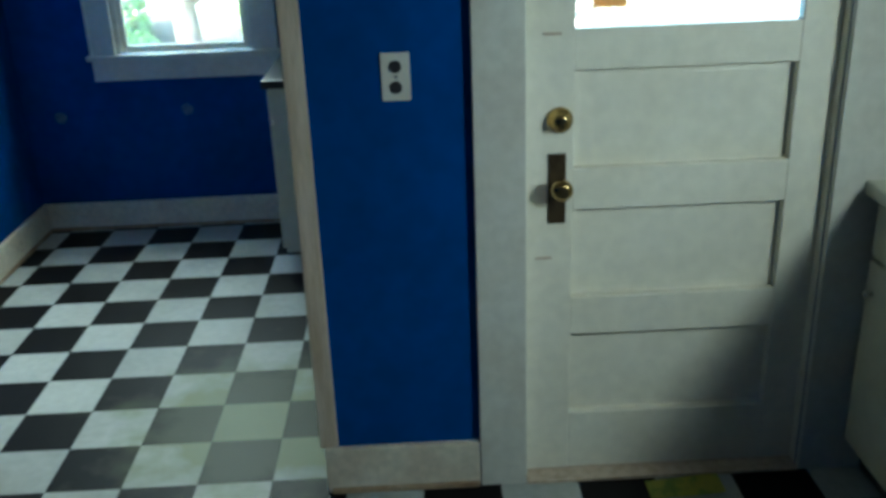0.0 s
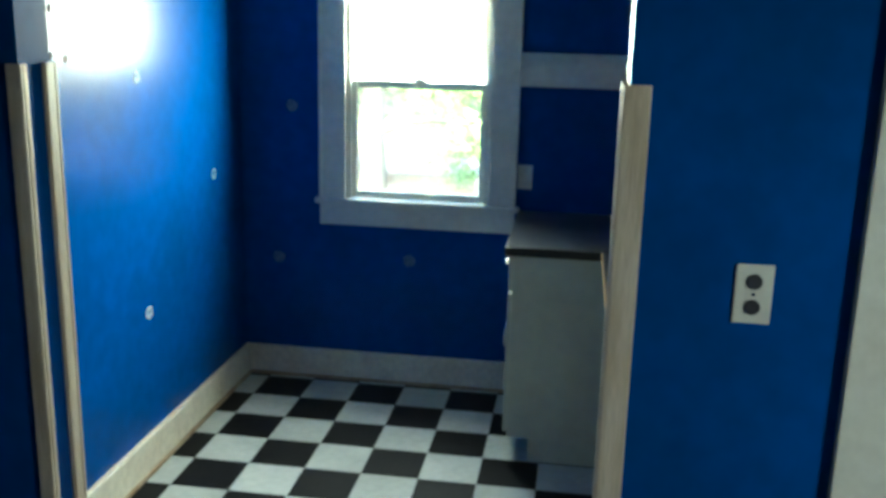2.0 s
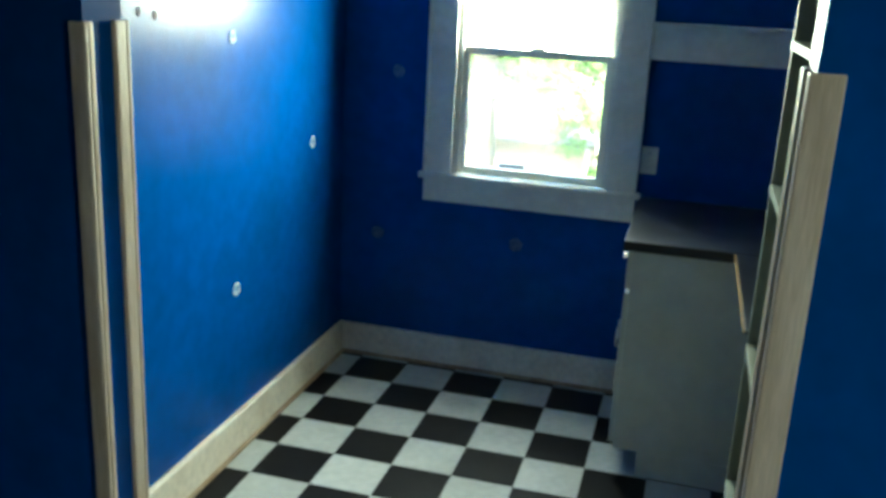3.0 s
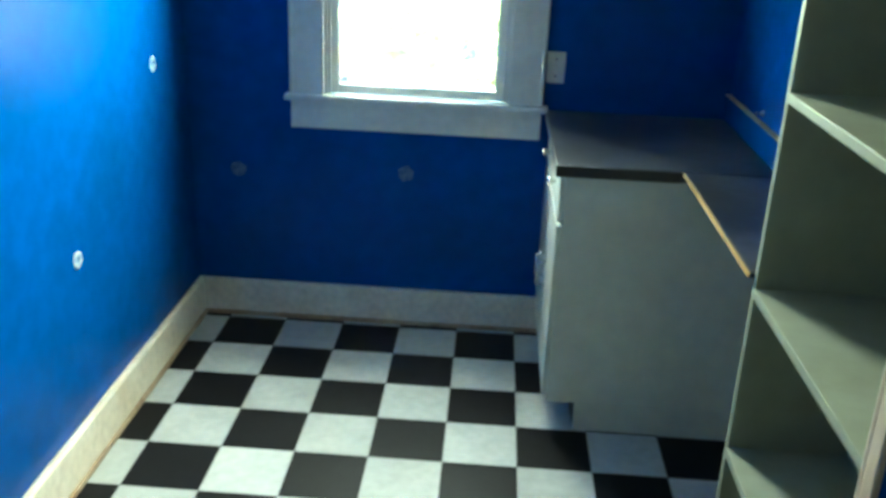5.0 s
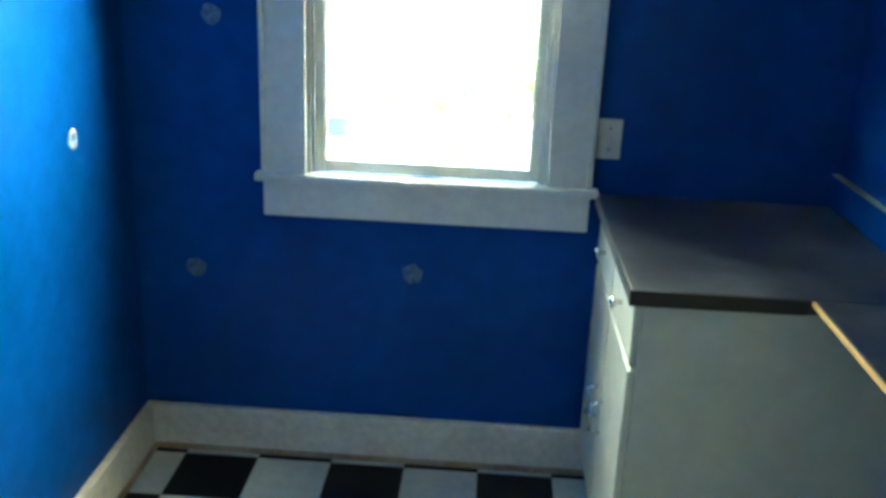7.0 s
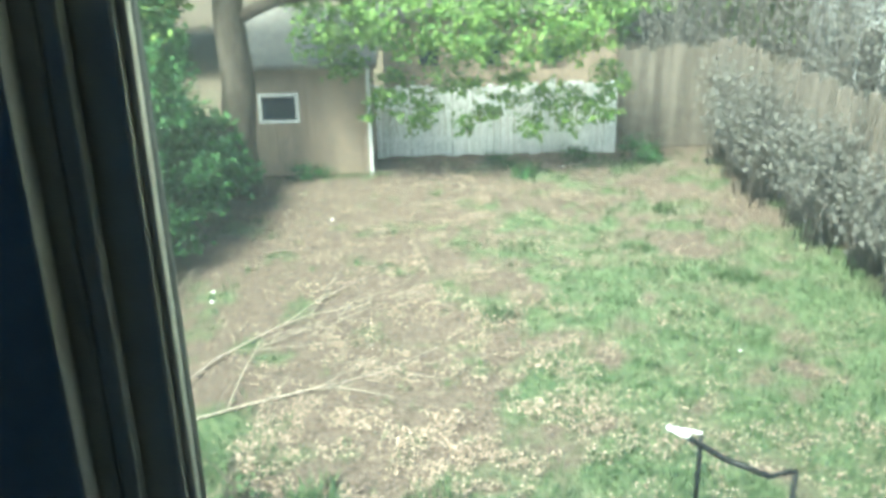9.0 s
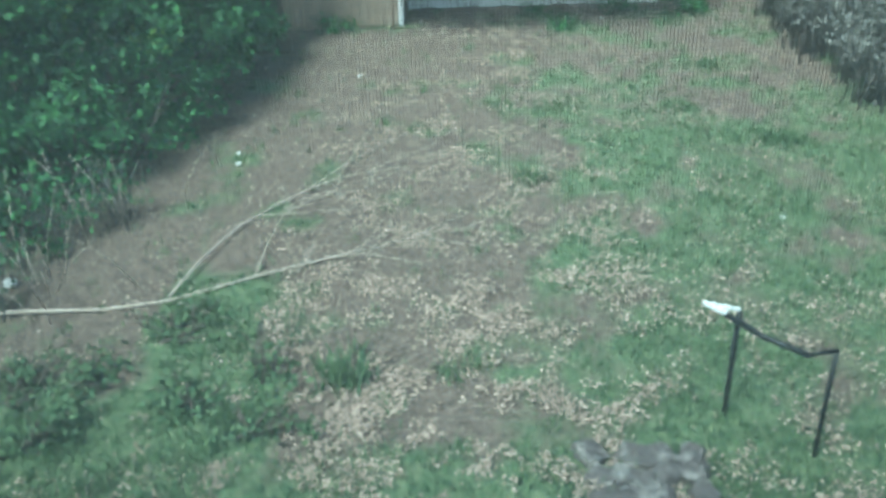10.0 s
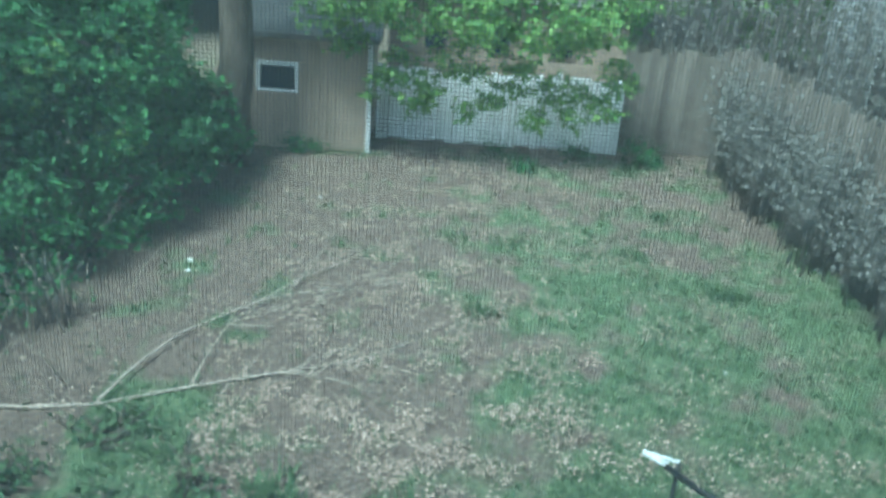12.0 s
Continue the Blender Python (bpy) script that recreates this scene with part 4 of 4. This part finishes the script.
tree("tree", -5.6, 12.3, 0.22, 1.0, [(3, (-4, 12.4, -1.2)), (4, (-6.5, 11, -0.4)), (4, (-4.4, 14, 0.2))],
     [(-4.6, 13.2, -1.4, 1.35), (-3.95, 13.6, -1.6, 0.95), (-4.3, 11.9, -1.9, 1.15), (-5.4, 11.4, -1.2, 1.5), (-6.3, 12.6, -0.6, 1.8), (-5.2, 14.6, -0.6, 1.5), (-4.2, 14.9, -0.9, 0.8), (-3.25, 14.5, -2.3, 0.6), (-3.1, 14.3, -2.7, 0.65), (-3.3, 13.2, -2.5, 0.7), (-5.6, 10.2, -2.0, 1.2), (-6.8, 10.5, -1.0, 1.7)],
     3000, 0.13, LEAF_A, "dense green broadleaf tree at the yard edge")
# lighter leaf clumps on the upper, outer crowns of the tree above
shrub("shrub", -4.4, 12.6, [(-3.9, 12.9, -1.35, 0.5), (-4.6, 11.3, -1.2, 0.6), (-5.2, 12.6, -0.2, 0.7), (-4.2, 14.2, -0.7, 0.6), (-5.4, 10.2, -1.4, 0.6), (-3.7, 11.8, -2.2, 0.4)], 700, 0.15, LEAF_B, "light green leaf clumps among darker leaves")
shrub("shrub", -4.6, 10.6, [(-4.6, 10.7, -2.7, 0.75), (-3.6, 11.8, -2.8, 0.7), (-5.2, 9.6, -2.8, 0.8), (-3.3, 12.9, -2.7, 0.7)], 1500, 0.11, LEAF_A, "dark green undergrowth below the trees")
for x, y in ((-2.6, 6.4), (-1.9, 6.0), (-3.3, 6.2), (-2.2, 7.1), (-1.3, 6.5), (-1.2, 5.7), (-3.0, 5.6)):
    shrub("weed", x, y, [(x + rng.normal() * 0.2, y + rng.normal() * 0.2, -3.47, 0.24) for _ in range(4)], 1500, 0.075, GRASS, "low green leafy weeds on the soil")
shrub("shrub", -4.0, 10.6, [(-3.5, 11.7, -2.9, 0.75), (-3.7, 10.9, -2.95, 0.7), (-4.1, 10.2, -3.0, 0.7), (-4.6, 9.5, -3.0, 0.75), (-5.2, 8.9, -3.0, 0.8)], 900, 0.11, LEAF_A, "shaded dark undergrowth at the foot of the trees")
shrub("shrub", -4.3, 9.9, [(-4.4, 10.2, -2.6, 0.8), (-5.3, 9.3, -2.4, 1.0), (-6.0, 8.4, -2.5, 1.0)], 1300, 0.12, LEAF_A, "dark green undergrowth beside dry brush")
for x, y, r0 in ((-1.95, 16.15, 0.3), (2.0, 16.0, 0.24), (4.35, 16.75, 0.42), (3.1, 16.9, 0.28), (1.6, 16.9, 0.2)):
    shrub("shrub", x, y, [(x, y, G + r0 * 0.7, r0), (x + 0.2, y + 0.1, G + r0 * 0.5, r0 * 0.7)], 2600, 0.08, LEAF_A, "small dark green shrub at the fence foot")
shrub("shrub", -4.3, 8.9, [(-4.2, 9.1, -3.2, 0.42), (-4.9, 8.6, -3.1, 0.6), (-3.9, 8.3, -3.4, 0.3), (-4.4, 7.6, -3.3, 0.4)], 520, 0.09, LEAF_A, "low dark undergrowth over bare soil")
far = []
for k in range(16):
    far.append((-22 + k * 3.1 + rng.normal(), 31 + rng.normal() * 2, 0.5 + rng.normal(), 3.4))
    far.append((-22 + k * 3.1 + rng.normal(), 33 + rng.normal() * 2, 4.0 + rng.normal(), 3.2))
# light leaf colour here stands in for haze over the distance
cs, ns, ss = crown(far, 330, 0.45)
tagged(quads("far_trees", cs, ns, ss, LEAF_B), "distant leafy trees beyond the yard", "trees", kind="stuff")

# fallen branch
br = thing("fallen_branch", -2.4, 7.65, G, "bare bleached branch fallen on the ground", "branch")


def lay(pts, r0, r1, lift):
    return limb(bmesh.new(), [(x, y, ground_z(x, y) + lift + 0.02 * math.sin(i * 1.7)) for i, (x, y) in enumerate(pts)], r0, r1, 7)


stem = add(br, "stem", lay([(-5.4, 7.3), (-3.9, 7.42), (-3.06, 7.49), (-2.45, 7.64), (-1.67, 8.02), (-0.97, 8.33), (-0.5, 8.6), (-0.06, 8.84), (0.5, 9.3)], 0.026, 0.005, 0.03), TWIG)
for pts, r0 in (([(-2.45, 7.64), (-2.3, 8.3), (-2.05, 9.0), (-1.75, 9.5), (-1.44, 9.85), (-1.1, 10.15), (-0.75, 10.34), (-0.2, 10.5)], 0.026),
                ([(-1.67, 8.02), (-1.65, 8.6), (-1.6, 9.3), (-1.3, 9.7)], 0.015), ([(-1.44, 9.85), (-1.0, 10.6), (-0.4, 11.44), (0, 12.1)], 0.014),
                ([(-0.97, 8.33), (-0.6, 8.34), (-0.27, 8.29), (0.1, 8.1)], 0.011), ([(-1.1, 10.15), (-0.9, 11.2), (-0.8, 11.9)], 0.01),
                ([(-2.45, 7.6), (-2.1, 7.35), (-1.7, 7.2)], 0.012), ([(-0.75, 10.34), (0, 11.0), (0.4, 11.9)], 0.009), ([(-0.06, 8.84), (0.2, 8.6), (0.6, 8.5)], 0.008),
                ([(-1.9, 9.25), (-1.2, 9.3), (-0.7, 9.5)], 0.009)):
    add(br, "side_branch", lay(pts, r0 * 0.65, 0.004, 0.06), TWIG)
for _ in range(42):
    k = rng.uniform()
    bx, by = (-1.9 + 2.2 * k, 9.2 + 1.6 * k) if rng.uniform() < 0.55 else (-1.4 + 2.0 * k, 8.1 + 0.9 * k)
    a, le = rng.uniform(0.2, 1.5), rng.uniform(0.25, 0.7)
    bx, by = bx + rng.normal() * 0.12, by + rng.normal() * 0.12
    add(br, "twig", lay([(bx, by), (bx + le * 0.5 * math.cos(a), by + le * 0.5 * math.sin(a)), (bx + le * math.cos(a + 0.2), by + le * math.sin(a + 0.2))], 0.006, 0.002, 0.05), TWIG)
st2 = lay([(-4.6, 9.6), (-4.0, 9.66), (-3.5, 9.7)], 0.02, 0.01, 0.05)
tagged(part("stick", st2, TWIG), "thin bare stick lying by the undergrowth", "stick")

# grey bare hedge in front of the side fence
def bare_bush(x, y, spread, height, stems, leaves, label, leaf=LEAF_C):
    """Many thin grey stems fanning up from one foot, with a haze of small grey leaves on them."""
    t = thing("hedge_bush", x, y, ground_z(x, y), label, "shrub", group="grey bare bushes")
    bm = bmesh.new()
    cs = []
    for _ in range(stems):
        a, out, h = rng.uniform(0, math.tau), spread * rng.uniform(0.15, 1.0), height * rng.uniform(0.45, 1.0)
        bx, by = x + rng.normal() * spread * 0.3, y + rng.normal() * spread * 0.3
        z = ground_z(bx, by)
        pts = [(bx, by, z - 0.04), (bx + out * 0.3 * math.cos(a), by + out * 0.3 * math.sin(a), z + h * 0.45),
               (bx + out * 0.7 * math.cos(a + 0.3), by + out * 0.7 * math.sin(a + 0.3), z + h * 0.8), (bx + out * math.cos(a + 0.5), by + out * math.sin(a + 0.5), z + h)]
        limb(bm, pts, 0.014, 0.003, 5)
        for _ in range(leaves):
            k = rng.uniform(0.25, 1.0)
            p = Vector(pts[1]).lerp(Vector(pts[3]), k)
            cs.append((p.x + rng.normal() * 0.16, p.y + rng.normal() * 0.16, max(z + 0.05, p.z + rng.normal() * 0.16)))
    add(t, "stem", bm, DRYSTEM)
    under(t, quads("foliage", np.array(cs), rng.normal(size=(len(cs), 3)) * 0.6 + np.array((0, -0.3, 0.6)), rng.uniform(0.05, 0.12, len(cs)), leaf))


for y in (16.6, 15.6, 14.5, 13.4, 12.3, 11.2, 10.2, 9.2, 8.2):
    x = 6.0 + 0.06 * (17 - y) + rng.normal() * 0.12
    bare_bush(x, y, 0.6, 1.5 + rng.uniform(0, 0.7), 60, 26, "grey half bare hedge bush along the fence")
for x, y in ((5.6, 19.2), (6.9, 18.6), (7.6, 16.8), (7.7, 14.8), (8.0, 12.8)):
    bare_bush(x, y, 1.3, 4.2 + rng.uniform(0, 1.0), 80, 20, "tall grey half bare bush behind the fence")
for x, y in ((-4.0, 8.7), (-4.6, 8.2), (-3.5, 9.2), (-5.0, 7.6), (-4.2, 7.5)):
    bare_bush(x, y, 0.35, 0.9, 16, 7, "low dry brush with few green leaves on bare soil", LEAF_A)

# thin bare brush between undergrowth and weeds
bs = thing("brush", -3.9, 9.0, G, "thin bare grey stems of dry brush", "brush")
bm = bmesh.new()
for _ in range(45):
    x, y = -3.9 + rng.normal() * 0.65, 8.7 + rng.normal() * 0.9
    z, h = ground_z(x, y), rng.uniform(0.3, 1.1)
    a, b2 = rng.normal(size=2) * 0.16
    limb(bm, [(x, y, z - 0.03), (x + a * 0.5, y + b2 * 0.5, z + h * 0.5), (x + a * 1.4, y + b2 * 1.4, z + h)], 0.007, 0.002, 5)
add(bs, "stem", bm, TWIG)

# iron handrail by the steps
hr = thing("handrail", 2.7, 5.7, G, "black iron handrail with one bright worn arm", "handrail")
Z = G + 1.0
for p in ((2.55, 5.88), (3.1, 5.38)):
    add(hr, "post", rod(bmesh.new(), (*p, G - 0.05), (*p, Z), 0.019), IRON)
add(hr, "rail", limb(bmesh.new(), [(2.4, 5.94, Z - 0.02), (2.66, 5.62, Z - 0.05), (2.91, 5.36, Z - 0.03)], 0.024, 0.024), IRON)
add(hr, "arm", rod(bmesh.new(), (2.31, 6.0, Z), (2.56, 5.89, Z), 0.017), PALEIRON, "bright worn metal arm")
add(hr, "rail_end", rod(bmesh.new(), (2.31, 6.0, Z), (2.46, 5.87, Z - 0.02), 0.024), PALEIRON, "bright worn rail end")
add(hr, "arm", rod(bmesh.new(), (2.9, 5.37, Z - 0.03), (3.1, 5.38, Z), 0.019), IRON)

# rough stone step below the window
stp = thing("stone_step", 1.9, 5.2, G, "broken rough stones heaped as a low step", "step")
for k in range(16):
    cx, cy = 1.5 + 0.22 * (k % 4) + rng.normal() * 0.03, 4.75 + 0.2 * (k // 4) + rng.normal() * 0.03
    a, b2 = rng.uniform(0.09, 0.14), rng.uniform(0.08, 0.12)
    bm = box(bmesh.new(), -a, a, -b2, b2, -0.12, 0.05 + 0.03 * rng.uniform())
    bmesh.ops.subdivide_edges(bm, edges=list(bm.edges), cuts=3, use_grid_fill=True)
    bmesh.ops.smooth_vert(bm, verts=list(bm.verts), factor=0.5, use_axis_x=True, use_axis_y=True, use_axis_z=True)
    for v in bm.verts:
        v.co += Vector((0.05, 0.05, 0.05)) * noise.noise(v.co * 9 + Vector((k * 3.1, 0, 0)))
        v.co = Matrix.Rotation(k * 0.7, 3, "Z") @ v.co + Vector((cx, cy, G + 0.03))
    add(stp, "stone", bm, STONE)

for x, y in ((-1.22, 13.9), (-2.52, 11.08), (2.85, 16.5), (3.94, 9.1), (-2.45, 10.75)):
    bm = bmesh.new()
    bmesh.ops.create_icosphere(bm, subdivisions=2, radius=0.038)
    for v in bm.verts:
        v.co *= 1 + 0.5 * noise.noise(v.co * 14 + Vector((x, y, 0)))
        v.co.z *= 0.5
    o = part("litter", bm, LITTER)
    o.location = (x, y, ground_z(x, y) + 0.02)
    tagged(o, "crumpled white scrap of litter on the soil", "litter", group="scraps in the yard")

bm = bmesh.new()
bmesh.ops.create_icosphere(bm, subdivisions=3, radius=0.07)
for v in bm.verts:
    v.co *= 1 + 0.45 * noise.noise(v.co * 9)
    v.co.z *= 0.7
o = part("plastic_bag", bm, LITTER)
o.location = (-4.2, 7.95, ground_z(-4.2, 7.95) + 0.03)
tagged(o, "crumpled white plastic bag caught in brush", "plastic bag")

# grass, dry leaves
gv, gf = [], []
count = 0
tufts = []
while count < 11000:
    x, y = rng.uniform(-6, 6.5), 3.5 + 14 * rng.uniform() ** 1.4
    if rng.uniform() < max(0.02, min(1.0, green(x, y) * 1.3 - 0.2)):
        tufts.append((x, y, rng.uniform(0.5, 1.1)))
        count += 1
for x, y, s in ((1.18, 10.17, 2.2), (-0.62, 6.4, 3.2), (0.5, 6.5, 1.8), (1.6, 12.5, 1.6), (3.4, 12.3, 1.7), (4.2, 13.9, 2.0), (0.9, 12.6, 1.4), (4.6, 11.2, 2.4)):
    for _ in range(26):
        tufts.append((x + rng.normal() * 0.13, y + rng.normal() * 0.12, s * 0.6))
for x, y, s in tufts:
    z = ground_z(x, y)
    for _ in range(7):
        a, le = rng.uniform(0, math.tau), s * rng.uniform(0.05, 0.13)
        ox, oy = rng.normal(size=2) * 0.05
        dx, dy = math.cos(a), math.sin(a)
        i = len(gv)
        wd = 0.009 * s
        gv += [(x + ox - dy * wd, y + oy + dx * wd, z - 0.01), (x + ox + dy * wd, y + oy - dx * wd, z - 0.01), (x + ox + dx * le * 0.7, y + oy + dy * le * 0.7, z + le)]
        gf.append((i, i + 1, i + 2))
me = bpy.data.meshes.new("grass")
me.from_pydata(gv, [], gf)
me.materials.append(GRASS)
tagged(new("grass", me), "tufts of green grass and weeds in the yard", "grass", kind="stuff")
cs, ss = [], []
while len(cs) < 52000:
    x, y = rng.uniform(-5.5, 5.8), 4 + 13.5 * rng.uniform() ** 1.5
    wgt = math.exp(-((x - 0.2 - 0.12 * (y - 5)) / 1.9) ** 2) * (1.0 if y < 12 else 0.5) + 0.34
    if rng.uniform() < wgt * (0.25 + 1.3 * fbm(x, y, 1.3, 9.0) + 0.9 * fbm(x, y, 3.5, 4.0)) * (0.35 if x < -1.5 else 1.0):
        cs.append((x, y, ground_z(x, y) + 0.015 + 0.06 * rng.uniform() * (x > 0.6)))
        ss.append(rng.uniform(0.016, 0.058) * (1.0 if y < 8 else 0.8))
nn = rng.normal(size=(len(cs), 3)) * 0.35 + np.array((0, 0, 1))
tagged(quads("fallen_leaves", np.array(cs), nn, ss, DRYLEAF, None, 0.6, 0.5), "dry pale fallen leaves scattered on the soil", "leaves", kind="stuff")
